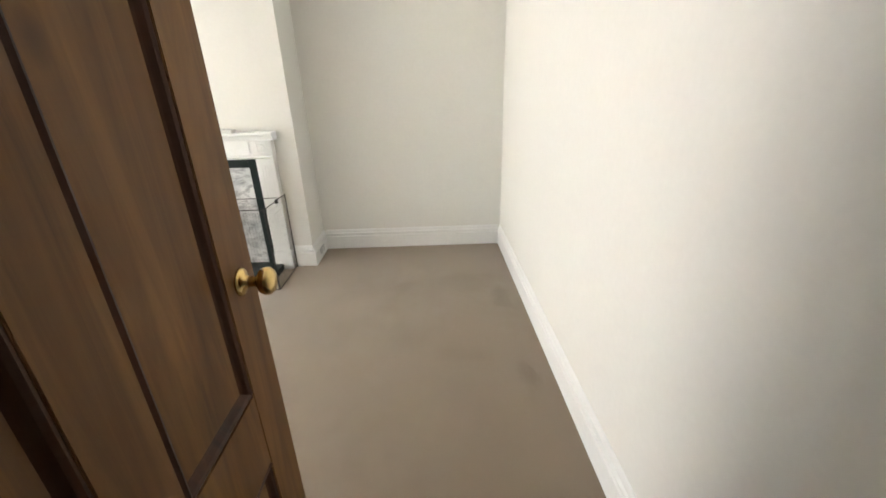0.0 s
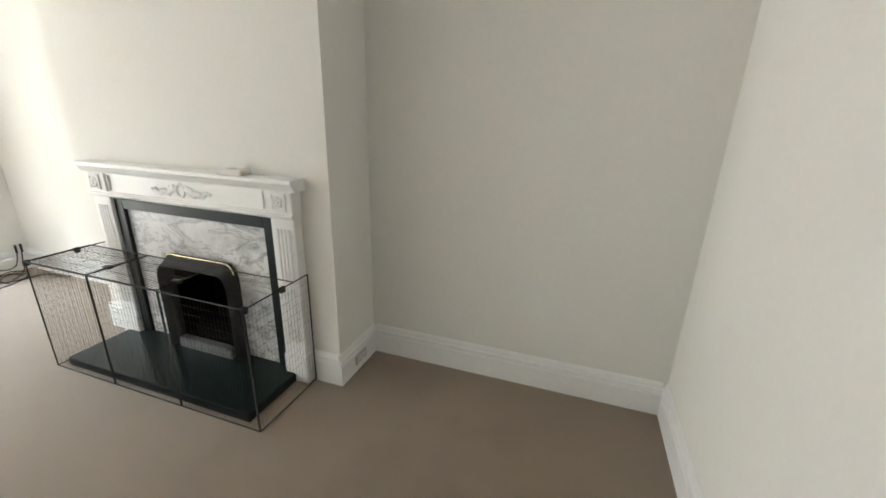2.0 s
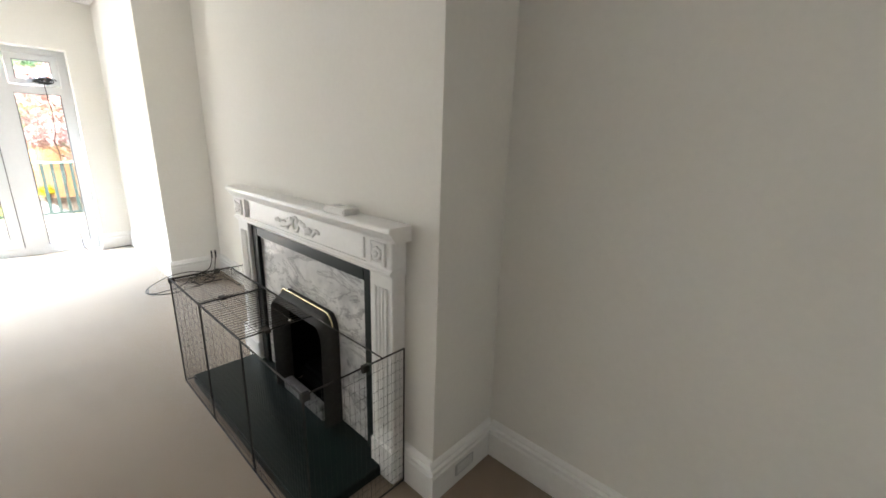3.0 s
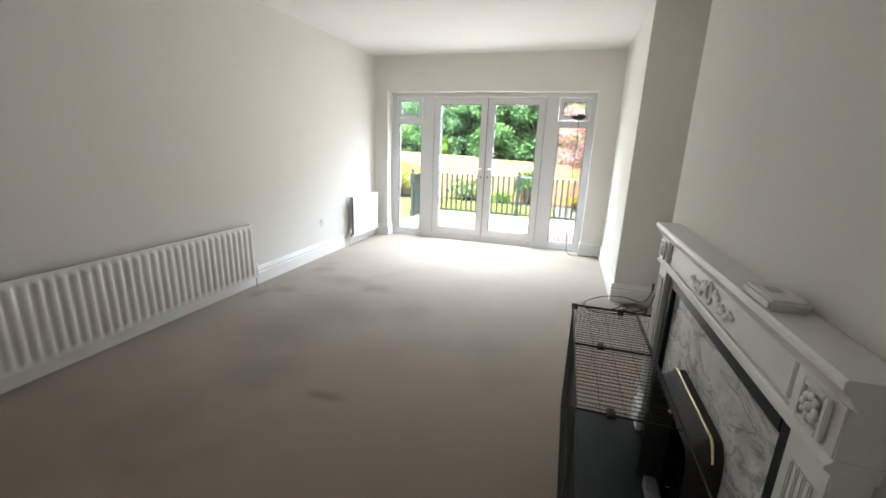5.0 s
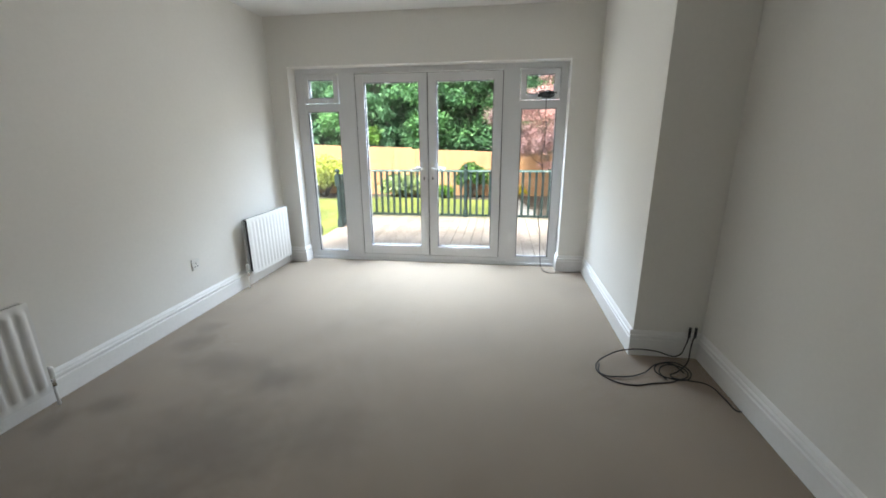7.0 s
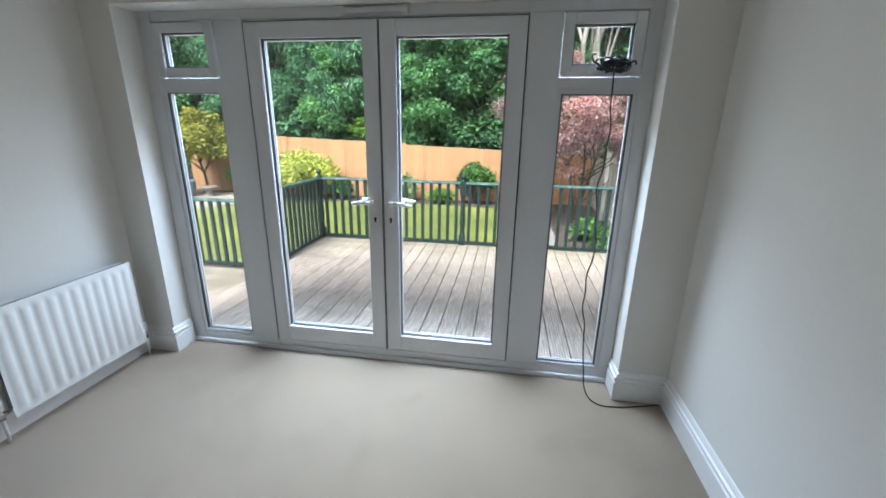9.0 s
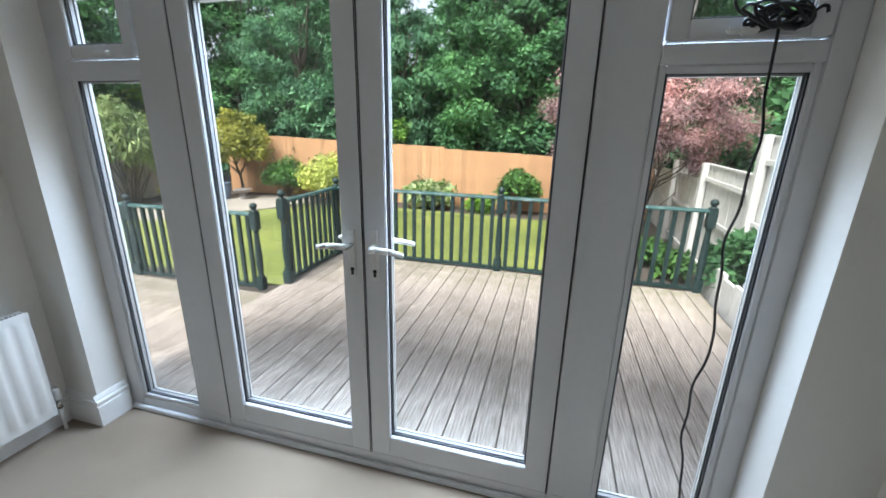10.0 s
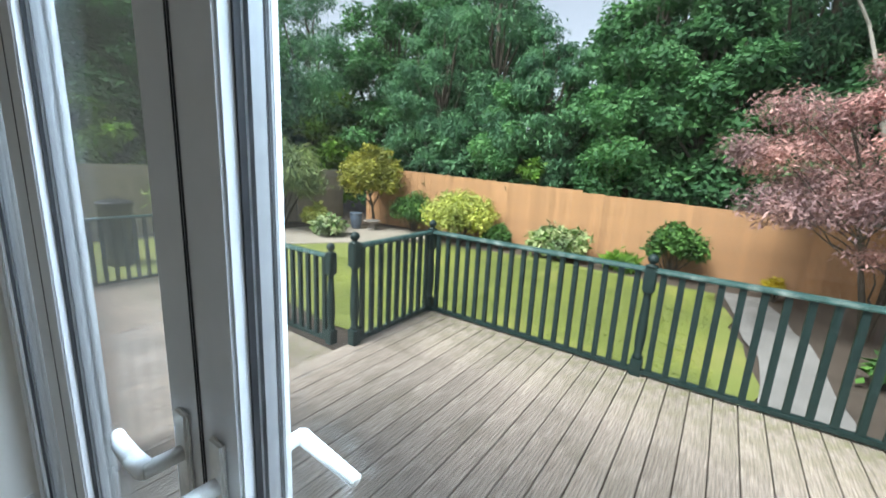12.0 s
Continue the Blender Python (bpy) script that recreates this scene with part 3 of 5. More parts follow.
# ---- entrance door ----
def panelled_door():
    w, h, th = 0.78, 1.98, 0.038
    d = empty("panelled_door", pose(-0.205, YD + 0.012, 0.008, 0, 0, 1.0), "dark-stained pine four-panel door standing open, brass knob", "door")
    d["kind"] = "structure"
    # local: y along the leaf from the hinge, x through it
    st, mu, low, lock0, lock1 = 0.112, 0.10, 0.19, 0.62, 0.80
    bars = [(0, st, 0, h), (w - st, w, 0, h), (w / 2 - mu / 2, w / 2 + mu / 2, low, lock0), (w / 2 - mu / 2, w / 2 + mu / 2, lock1, h - 0.11)]
    for y0, y1, z0, z1 in bars:
        part("stile", boxes((-th / 2, y0, z0, th / 2, y1, z1), bevel=0.0015), M_WOOD, d)
    for z0, z1 in ((0, low), (lock0, lock1), (h - 0.11, h)):
        part("rail", boxes((-th / 2 + 2e-4, st, z0, th / 2 - 2e-4, w - st, z1), bevel=0.0015), M_WOOD, d)
    prof = [(0.0, 0.0), (0.0, 0.009), (0.007, 0.013), (0.013, 0.010), (0.02, 0.003), (0.024, 0.0)]
    for y0, y1 in ((st, w / 2 - mu / 2), (w / 2 + mu / 2, w - st)):
        for z0, z1 in ((low, lock0), (lock1, h - 0.11)):
            part("panel", boxes((-0.007, y0 - 0.002, z0 - 0.002, 0.007, y1 + 0.002, z1 + 0.002)), M_WOOD, d)
            bm = bmesh.new()
            for s in (1, -1):
                x = s * 0.007
                extrude(bm, prof, (x, y0, z0), (x, y0, z1), (0, 1, 0), (s, 0, 0))
                extrude(bm, prof, (x, y1, z0), (x, y1, z1), (0, -1, 0), (s, 0, 0))
                extrude(bm, prof, (x, y0, z0), (x, y1, z0), (0, 0, 1), (s, 0, 0))
                extrude(bm, prof, (x, y0, z1), (x, y1, z1), (0, 0, -1), (s, 0, 0))
            part("moulding", bm, M_WOODDARK, d, "darker reddish moulding")
    for s in (1, -1):
        m = Matrix.Translation((s * th / 2, w - 0.056, 1.02)) @ pose(0, 0, 0, 0, 90 * s, 0)
        bm = bmesh.new()
        lathe(bm, [(0.027, 0), (0.027, 0.003), (0.022, 0.006), (0.013, 0.009), (0.0105, 0.016), (0.010, 0.028), (0.014, 0.033), (0.023, 0.038), (0.0265, 0.046), (0.0265, 0.053), (0.021, 0.060), (0.008, 0.063)], 24, m)
        part("knob", bm, M_BRASS, d, "polished brass knob and rose", smooth=True)
    for z in (0.25, 1.72):
        bm = bmesh.new()
        rod(bm, (-th / 2 - 0.004, 0, z - 0.045), (-th / 2 - 0.004, 0, z + 0.045), 0.006, 10)
        part("hinge", bm, M_BRASS, d, "brass hinge")


panelled_door()

# ---- fireplace ----
FC = -1.677
SY = YN  # face of the breast


def fireplace():
    f = empty("fireplace_surround", Matrix.Translation((FC, SY, 0)), "white painted fireplace surround with fluted legs and carved swags", "fireplace")
    LX, OXL = 0.672, 0.542   # outer half width of the legs, half width of the opening
    lw = LX - OXL
    for s in (-1, 1):
        leg = part("leg", boxes((s * OXL, -0.060, 0.0, s * LX, 0, 0.885), bevel=0.003), M_GLOSS, f)
        part("plinth", boxes((s * (OXL - 0.004), -0.070, 0.0, s * (LX + 0.008), 0, 0.16), bevel=0.006), M_GLOSS, leg)
        for k in range(4):
            xc = s * OXL + s * lw * (0.26 + 0.16 * k)
            bm = bmesh.new()
            box(bm, xc - 0.0085, -0.066, 0.24, xc + 0.0085, -0.060, 0.835, bevel=0.004)
            part("flute", bm, M_GLOSS, leg)
        blk = part("corner_block", boxes((s * (OXL - 0.008), -0.070, 0.912, s * (LX + 0.006), 0, 1.012), bevel=0.003), M_GLOSS, f)
        xc = s * (OXL + lw / 2)
        q = 0.042
        part("rosette_frame", boxes((xc - q, -0.079, 0.962 - q, xc - q + 0.012, -0.070, 0.962 + q), (xc + q - 0.012, -0.079, 0.962 - q, xc + q, -0.070, 0.962 + q), (xc - q + 0.012, -0.079, 0.962 - q, xc + q - 0.012, -0.070, 0.962 - q + 0.012), (xc - q + 0.012, -0.079, 0.962 + q - 0.012, xc + q - 0.012, -0.070, 0.962 + q), bevel=0.002), M_GLOSS, blk)
        part("divider", boxes((s * (OXL - 0.03) - 0.004, -0.066, 0.922, s * (OXL - 0.03) + 0.004, -0.058, 1.002), bevel=0.002), M_GLOSS, blk)
        bm = bmesh.new()
        for k in range(8):
            a = k * math.pi / 4
            bmesh.ops.create_uvsphere(bm, u_segments=8, v_segments=6, radius=1, matrix=Matrix.Translation((xc + 0.019 * math.cos(a), -0.078, 0.962 + 0.019 * math.sin(a))) @ Matrix.Diagonal((0.0095, 0.005, 0.0095, 1)))
        bmesh.ops.create_uvsphere(bm, u_segments=8, v_segments=6, radius=1, matrix=Matrix.Translation((xc, -0.078, 0.962)) @ Matrix.Diagonal((0.01, 0.007, 0.01, 1)))
        part("rosette", bm, M_GLOSS, blk, smooth=True)
    part("frieze", boxes((-OXL + 0.008, -0.058, 0.912, OXL - 0.008, 0, 1.012), bevel=0.002), M_GLOSS, f)
    bm = bmesh.new()
    extrude(bm, [(0, 0), (0.063, 0), (0.068, 0.006), (0.076, 0.011), (0.076, 0.019), (0.068, 0.025), (0.066, 0.03), (0.0, 0.03)], (-LX - 0.004, 0, 0.882), (LX + 0.004, 0, 0.882), (0, -1, 0), (0, 0, 1))
    part("lower_moulding", bm, M_GLOSS, f)
    bm = bmesh.new()
    extrude(bm, [(0, 0), (0.071, 0), (0.074, 0.008), (0.08, 0.014), (0.086, 0.024), (0.089, 0.03), (0.094, 0.032), (0.099, 0.038), (0.099, 0.05), (0.095, 0.056), (0, 0.056)], (-LX - 0.03, 0, 1.012), (LX + 0.03, 0, 1.012), (0, -1, 0), (0, 0, 1))
    part("mantel_shelf", bm, M_GLOSS, f)
    # carved wreath and two swags on the frieze
    bm = bmesh.new()
    for k in range(20):
        a = 2 * math.pi * k / 20
        bmesh.ops.create_uvsphere(bm, u_segments=8, v_segments=6, radius=1, matrix=Matrix.Translation((0.026 * math.cos(a), -0.060, 0.962 + 0.031 * math.sin(a))) @ Matrix.Diagonal((0.0085, 0.007, 0.0085, 1)))
    for s in (-1, 1):
        for k in range(22):
            u = k / 21
            x, z = s * (0.046 + 0.15 * u), 0.966 - 0.020 * math.sin(u * 3.0) + 0.007 * math.sin(u * 17)
            r = 0.0135 * (1.0 - 0.55 * u) * (1 + 0.25 * math.sin(k * 2.3))
            m = Matrix.Translation((x, -0.060, z)) @ pose(0, 0, 0, 0, 55 * math.sin(k * 1.7) * s, 0) @ Matrix.Diagonal((r * 1.7, 0.0065, r, 1))
            bmesh.ops.create_uvsphere(bm, u_segments=8, v_segments=6, radius=1, matrix=m)
        for k in range(7):
            a = 0.5 + k * 0.9
            bmesh.ops.create_uvsphere(bm, u_segments=8, v_segments=6, radius=1, matrix=Matrix.Translation((s * 0.112 + 0.022 * math.cos(a), -0.061, 0.950 + 0.012 * math.sin(a))) @ Matrix.Diagonal((0.010, 0.0075, 0.007, 1)))
    part("carved_ornament", bm, M_GLOSS, f, "carved wreath with leafy swags", smooth=True)

    b = empty("marble_back_panel", Matrix.Translation((FC, SY, 0.05)), "white veined marble back panel with a dark green border", "fireplace panel")
    hx = HC - FC
    for xa, za, xb in ((-0.49, 0, hx - HW), (hx + HW, 0, 0.49), (hx - HW, HT - 0.05, hx + HW)):
        part("marble_slab", boxes((xa, -0.022, za, xb, -0.001, 0.79)), M_MARBLE, b)
    part("border", boxes((-0.541, -0.042, 0, -0.478, -0.001, 0.831), (0.478, -0.042, 0, 0.541, -0.001, 0.831), (-0.478, -0.042, 0.768, 0.478, -0.001, 0.831), bevel=0.003), M_GRANITE, b, "polished dark green stone border")
    hearth = part("hearth", boxes((-2.31, 2.585, 0.0, -1.075, YN - 0.001, 0.05), bevel=0.004), M_GRANITE)
    tagged(hearth, "polished dark green stone hearth slab on the carpet", "hearth")


fireplace()


def fire_insert():
    e = empty("fire_insert", Matrix.Translation((FC + 0.015, YN - 0.03, 0.05)), "black inset fire with a bronze arched hood and brass trim", "fire")
    hw, top = 0.245, 0.545

    def arch(hw, top, n=10, sh=0.10):
        pts = [(-hw, 0.0), (-hw, top - sh)]
        pts += [(-hw + sh * 0.55 * (1 - math.cos(a)), top - sh + sh * math.sin(a)) for a in (math.pi / 2 * k / n for k in range(1, n + 1))]
        return pts + [(-x, z) for x, z in reversed(pts)]

    def plate(outline, y0, y1):
        bm = bmesh.new()
        extrude(bm, outline, (0, y0, 0), (0, y1, 0), (1, 0, 0), (0, 0, 1))
        return bm

    outer, lip, inner = arch(hw, top), arch(hw - 0.006, top - 0.045, sh=0.085), arch(hw - 0.026, top - 0.062, sh=0.04)
    rings = [(outer, 0.0075), (outer, -0.022), (lip, -0.082), (inner, 0.006)]
    bm = bmesh.new()
    rows = [[bm.verts.new((x, y, z)) for x, z in line] for line, y in rings]
    for a, b in zip(rows, rows[1:]):
        for k in range(len(outer) - 1):
            bm.faces.new((a[k], a[k + 1], b[k + 1], b[k]))
    bmesh.ops.recalc_face_normals(bm, faces=bm.faces[:])
    part("hood_frame", bm, M_STEEL, e, "bronze arched frame", True)
    bm = bmesh.new()
    rows = [[bm.verts.new((x, y, z)) for x, z in inner] for y in (0.006, 0.235)]
    for k in range(len(inner) - 1):
        bm.faces.new((rows[0][k], rows[0][k + 1], rows[1][k + 1], rows[1][k]))
    bm.faces.new(rows[1])
    box(bm, -hw + 0.045, 0.0, 0.0, hw - 0.045, 0.23, 0.012)
    part("firebox", bm, M_FIRE, e, "black firebox")
    rim = arch(hw + 0.002, top + 0.003)
    tube("brass_trim", [(x, -0.022, z) for x, z in rim if z > top - 0.06], 0.0045, M_BRASSTRIM, e, smooth_pts=False, label="brass edge trim")
    part("fret", boxes((-0.19, -0.066, 0.0, 0.19, -0.02, 0.055), (-0.17, -0.072, 0.055, 0.17, -0.03, 0.068), bevel=0.003), M_FRET, e, "pale grey metal fret at the foot")
    part("coal_bed", boxes((-0.17, 0.02, 0.0125, 0.17, 0.15, 0.12), bevel=0.02), M_FIRE, e)
    bm = bmesh.new()
    bmesh.ops.create_uvsphere(bm, u_segments=12, v_segments=8, radius=0.013, matrix=Matrix.Translation((-0.135, -0.03, 0.40)))
    part("control_knob", bm, M_CHROME, e, "small chrome knob", smooth=True)


fire_insert()


def fire_guard():
    x0, x1, yf, yb, h = -2.358, -0.986, 2.556, YN - 0.022, 0.605
    g = empty("fire_guard", Matrix.Translation((0, 0, 0)), "black wire-mesh folding fire guard round the hearth, two lids down", "fire guard")
    xs = [x0, x0 + 0.453, x0 + 0.906, x1]

    def panel(name, a, b, z0, z1, lab=""):
        """An upright wire panel from a to b in plan."""
        a, b = Vector((*a, 0)), Vector((*b, 0))
        d = b - a
        bm = bmesh.new()
        r = 0.0032
        for p, q in (((*a[:2], z0), (*b[:2], z0)), ((*a[:2], z1), (*b[:2], z1)), ((*a[:2], z0), (*a[:2], z1)), ((*b[:2], z0), (*b[:2], z1))):
            rod(bm, p, q, r, 6)
        fr = part(name, bm, M_IRON, g, lab)
        bm = bmesh.new()
        n = max(1, round(d.length / 0.02))
        for k in range(1, n):
            p = a + d * k / n
            rod(bm, (p.x, p.y, z0), (p.x, p.y, z1), 0.0006, 4)
        n = round((z1 - z0) / 0.04)
        for k in range(1, n):
            z = z0 + (z1 - z0) * k / n
            rod(bm, (a.x, a.y, z), (b.x, b.y, z), 0.0006, 4)
        part("wire_mesh", bm, M_IRON, fr, "fine black wires")
        return fr

    for p, q in zip(xs, xs[1:]):
        panel("front_panel", (p + 0.004, yf), (q - 0.004, yf), 0.006, h)
    panel("side_panel", (x0, yf), (x0, yb), 0.006, h)
    panel("side_panel", (x1, yf), (x1, yb), 0.006, h)
    for p, q in zip(xs, xs[1:3]):
        bm = bmesh.new()
        z = h + 0.004
        ye = yb - 0.11
        for a, b in (((p, yf, z), (q, yf, z)), ((p, ye, z), (q, ye, z)), ((p + 0.004, yf, z), (p + 0.004, ye, z)), ((q - 0.004, yf, z), (q - 0.004, ye, z))):
            rod(bm, a, b, 0.0034, 6)
        lid = part("lid", bm, M_IRON, g)
        bm = bmesh.new()
        for k in range(1, 19):
            x = p + (q - p) * k / 19
            rod(bm, (x, yf, z), (x, ye, z), 0.0016, 5)
        for k in range(1, 4):
            y = yf + (ye - yf) * k / 4
            rod(bm, (p, y, z - 0.002), (q, y, z - 0.002), 0.0012, 5)
        part("wire_mesh", bm, M_WIRE, lid, "close parallel brown-black wires")
        part("clip", boxes((q - 0.03, yf + 0.09, z - 0.006, q + 0.012, yf + 0.115, z + 0.008), bevel=0.002), M_WIRE, lid, "brown metal clip")
    for x, y in ((x0, yf), (x1, yf), (x1, yf + 0.22), (x0, yf + 0.22)):
        part("hinge_clip", boxes((x - 0.008, y - 0.008, h - 0.02, x + 0.008, y + 0.02, h + 0.008), bevel=0.002), M_IRON, g)
    bm = bmesh.new()
    rod(bm, (x0, yb - 0.10, h), (x1, yb - 0.10, h), 0.0028, 6)
    part("stay_rod", bm, M_IRON, g)


fire_guard()

blk = empty("carbon_monoxide_alarm", Matrix.Translation((-1.315, 2.925, 1.068)), "small white plastic alarm lying on the mantel shelf", "alarm")
part("case", boxes((-0.07, -0.038, 0, 0.07, 0.038, 0.026), bevel=0.006), M_PLASTIC, blk)
part("screen", boxes((-0.03, -0.014, 0.0265, 0.004, 0.012, 0.028)), M_GREY, blk, "grey display window")


# ---- radiators ----
def radiator(x0, x1, z0, z1, pitch, label, rib=1.0):
    yb, yf = YS + 0.035, YS + 0.105
    r = empty("radiator", Matrix.Translation((x0, YS, 0)), label, "radiator", "wall radiators")
    off = Matrix.Translation((-x0, -YS, 0))

    def rp(name, bm, mat=M_RAD, lab="", smooth=False):
        bm.transform(off)
        return part(name, bm, mat, r, lab, smooth)

    # pressed front panel with rounded vertical channels
    bm = bmesh.new()
    n = max(3, round((x1 - x0 - 0.03) / pitch))
    cols = [(x0, 0.0), (x0 + 0.012, 0.0)]
    w = (x1 - x0 - 0.024) / n
    for k in range(n):
        for u, d in ((0.10, 0), (0.20, 0.006), (0.34, 0.0125), (0.50, 0.014), (0.66, 0.0125), (0.80, 0.006), (0.90, 0)):
            cols.append((x0 + 0.012 + (k + u) * w, d))
    cols += [(x1 - 0.012, 0.0), (x1, 0.0)]
    hs = [(z0, 0), (z0 + 0.035, 0), (z0 + 0.05, 1), (z1 - 0.05, 1), (z1 - 0.035, 0), (z1 - 0.008, 0), (z1, -0.3)]
    grid = [[bm.verts.new((x, yf - 0.006 + (d * f * rib if f > 0 else 0.012 * f), z)) for z, f in hs] for x, d in cols]
    for a, b in zip(grid, grid[1:]):
        for k in range(len(hs) - 1):
            bm.faces.new((a[k], b[k], b[k + 1], a[k + 1]))
    rp("front_panel", bm, smooth=True)
    rp("back_panel", boxes((x0 + 0.01, yb, z0 + 0.01, x1 - 0.01, yb + 0.012, z1 - 0.012), bevel=0.003))
    # the core's near-black colour paints the shade inside the gap between the panels
    rp("convector_core", boxes((x0 + 0.022, yb + 0.0125, z0 + 0.03, x1 - 0.022, yf - 0.0125, z1 - 0.013)), M_GAPSHADE, "convector core coloured dark as the shade between the panels")
    for xa in (x0 + 0.004, x1 - 0.012):
        rp("convector_fin", boxes((xa, yb + 0.026, z0 + 0.03, xa + 0.008, yb + 0.036, z1 - 0.02), bevel=0.001), M_GREY, "grey convector fin")
    bm = bmesh.new()
    k, x = 0, x0 + 0.006
    while x < x1 - 0.01:
        box(bm, x, yb + 0.014, z1 - 0.012, x + 0.004, yf - 0.010, z1 - 0.004)
        x += 0.016
    box(bm, x0, yb + 0.012, z1 - 0.012, x1, yb + 0.016, z1 - 0.002)
    box(bm, x0, yf - 0.012, z1 - 0.012, x1, yf - 0.0085, z1 - 0.002)
    rp("top_grille", bm)
    for bx in (x0 + 0.15, x1 - 0.15):
        rp("wall_bracket", boxes((bx - 0.02, YS + 0.0005, z0 + 0.06, bx + 0.02, yb + 0.001, z1 - 0.06)))
    for x, s in ((x0, -1), (x1, 1)):
        bm = bmesh.new()
        rod(bm, (x + s * 0.002, yb + 0.03, z0 + 0.03), (x + s * 0.035, yb + 0.03, z0 + 0.03), 0.010, 10)
        rod(bm, (x + s * 0.03, yb + 0.03, z0 + 0.005), (x + s * 0.03, yb + 0.03, z0 + 0.06), 0.012, 10)
        v = rp("valve", bm, M_CHROME, "chrome valve", True)
        bm = bmesh.new()
        lathe(bm, [(0.015, z0 + 0.055), (0.018, z0 + 0.06), (0.018, z0 + 0.11), (0.014, z0 + 0.118)], 14, Matrix.Translation((x + s * 0.03, yb + 0.03, 0)))
        bm.transform(off)
        part("valve_cap", bm, M_PLASTIC, v, "white valve cap", True)
        bm = bmesh.new()
        rod(bm, (x + s * 0.03, yb + 0.03, 0.0), (x + s * 0.03, yb + 0.03, z0 + 0.006), 0.0075, 10)
        rp("pipe", bm, M_RAD, "white painted pipe", True)
    return r


radiator(-3.235, -1.22, 0.11, 0.62, 0.06, "long white ribbed panel radiator on the wall")
radiator(-5.80, -5.06, 0.12, 0.67, 0.06, "short white ribbed panel radiator near the garden doors", 0.45)

# ---- sockets and cables ----
so = empty("wall_socket", Matrix.Translation((-4.47, YS, 0.42)), "white single plastic wall socket", "socket")
part("faceplate", boxes((-0.043, 0.0005, -0.043, 0.043, 0.009, 0.043), bevel=0.003), M_PLASTIC, so)
part("switch", boxes((0.012, 0.0092, 0.012, 0.027, 0.013, 0.03), bevel=0.001), M_PLASTIC, so)
part("pin_holes", boxes((-0.004, 0.0092, 0.0, 0.004, 0.0097, 0.012), (-0.02, 0.0092, -0.022, -0.009, 0.0097, -0.016), (0.009, 0.0092, -0.022, 0.02, 0.0097, -0.016)), M_GASKET, so)

R = 0.0041
coil = empty("aerial_cables", Matrix.Translation((-4.0, 3.12, 0)), "loosely coiled black aerial cables on the carpet by the alcove", "cable")


def local(pts, o):
    return [(x - o[0], y - o[1], z - o[2]) for x, y, z in pts]


o = (-4.0, 3.12, 0)
tube("cable", local([(NX + 0.035, 3.345, 0.19), (NX + 0.04, 3.33, 0.10), (-4.10, 3.28, 0.03), (-4.03, 3.2, R), (-3.97, 3.14, R), (-3.94, 3.22, R), (-3.90, 3.31, 0.01), (-3.78, 3.345, R), (-3.68, 3.355, R), (-3.655, 3.36, 0.02)], o), R, M_CABLE, coil)
tube("cable", local([(NX + 0.035, 3.31, 0.185), (NX + 0.05, 3.29, 0.10), (-4.12, 3.22, 0.06), (-4.15, 3.1, 0.07), (-4.17, 2.95, 0.06), (-4.14, 2.82, 0.03), (-4.02, 2.715, R), (-3.90, 2.76, R), (-3.85, 2.88, R), (-3.88, 3.0, R), (-3.93, 3.16, R), (-3.99, 3.24, 0.02), (-4.06, 3.18, 0.03), (-4.0, 3.08, 0.02), (-3.93, 3.1, R)], o), R, M_CABLE, coil)
tube("cable", local([(-4.05, 2.74, 0.012), (-3.95, 2.73, R), (-3.92, 2.84, 0.012), (-3.97, 2.98, 0.015), (-4.03, 3.08, 0.05), (-4.02, 3.2, 0.06), (-3.95, 3.24, 0.03), (-3.93, 3.12, 0.015), (-4.02, 3.06, 0.02), (-4.06, 3.16, 0.04), (-3.99, 3.22, 0.02)], o), R, M_CABLE, coil)
for y in (3.345, 3.31):
    bm = bmesh.new()
    rod(bm, (NX + 0.035 - o[0], y - o[1], 0.155), (NX + 0.035 - o[0], y - o[1], 0.225), 0.008, 10)
    part("plug", bm, M_CABLE, coil, "black cable plug", True)

wire = empty("aerial_lead", Matrix.Translation((-6.0, 2.5, 0)), "black lead bundled on the vent handle, hanging to the carpet", "cable")
o = (-6.0, 2.5, 0)
lead = [(-6.03, 2.508, 1.775), (-6.032, 2.512, 1.68)]
for k in range(13):
    z = 1.60 - 0.1 * k
    lead.append((-6.03 + 0.004 * math.sin(k * 1.9), 2.513 + 0.012 * math.sin(k * 1.1) + 0.006 * math.sin(k * 2.7), z))
lead += [(-6.0, 2.525, 0.3), (-5.95, 2.535, 0.14), (-5.88, 2.55, 0.03), (-5.83, 2.60, R), (-5.82, 2.70, R), (-5.85, 2.84, R), (-5.88, 2.945, R)]
tube("cable", local(lead, o), 0.004, M_CABLE, wire)
rng = random.Random(4)
loops = []
for k in range(60):
    a = k * 0.95 + rng.uniform(-0.5, 0.5)
    reach = rng.uniform(0.35, 1.0)
    loops.append((-6.028 + 0.016 * math.sin(a * 0.7), 2.495 + 0.088 * reach * math.cos(a), 1.798 + 0.03 * reach * math.sin(a) + rng.uniform(-0.012, 0.012)))
tube("cable_bundle", local(loops, o), 0.0048, M_CABLE, wire, label="knotted bundle of black cable")
tube("loose_end", local([(-6.03, 2.43, 1.80), (-6.03, 2.405, 1.82), (-6.028, 2.40, 1.845), (-6.03, 2.415, 1.85)], o), 0.0045, M_CABLE, wire)
tube("loose_end", local([(-6.03, 2.57, 1.80), (-6.03, 2.60, 1.815), (-6.028, 2.605, 1.80)], o), 0.0045, M_CABLE, wire)

# ---- outside: ground, decking ----
G, DZ, DL = -0.55, -0.08, -0.26


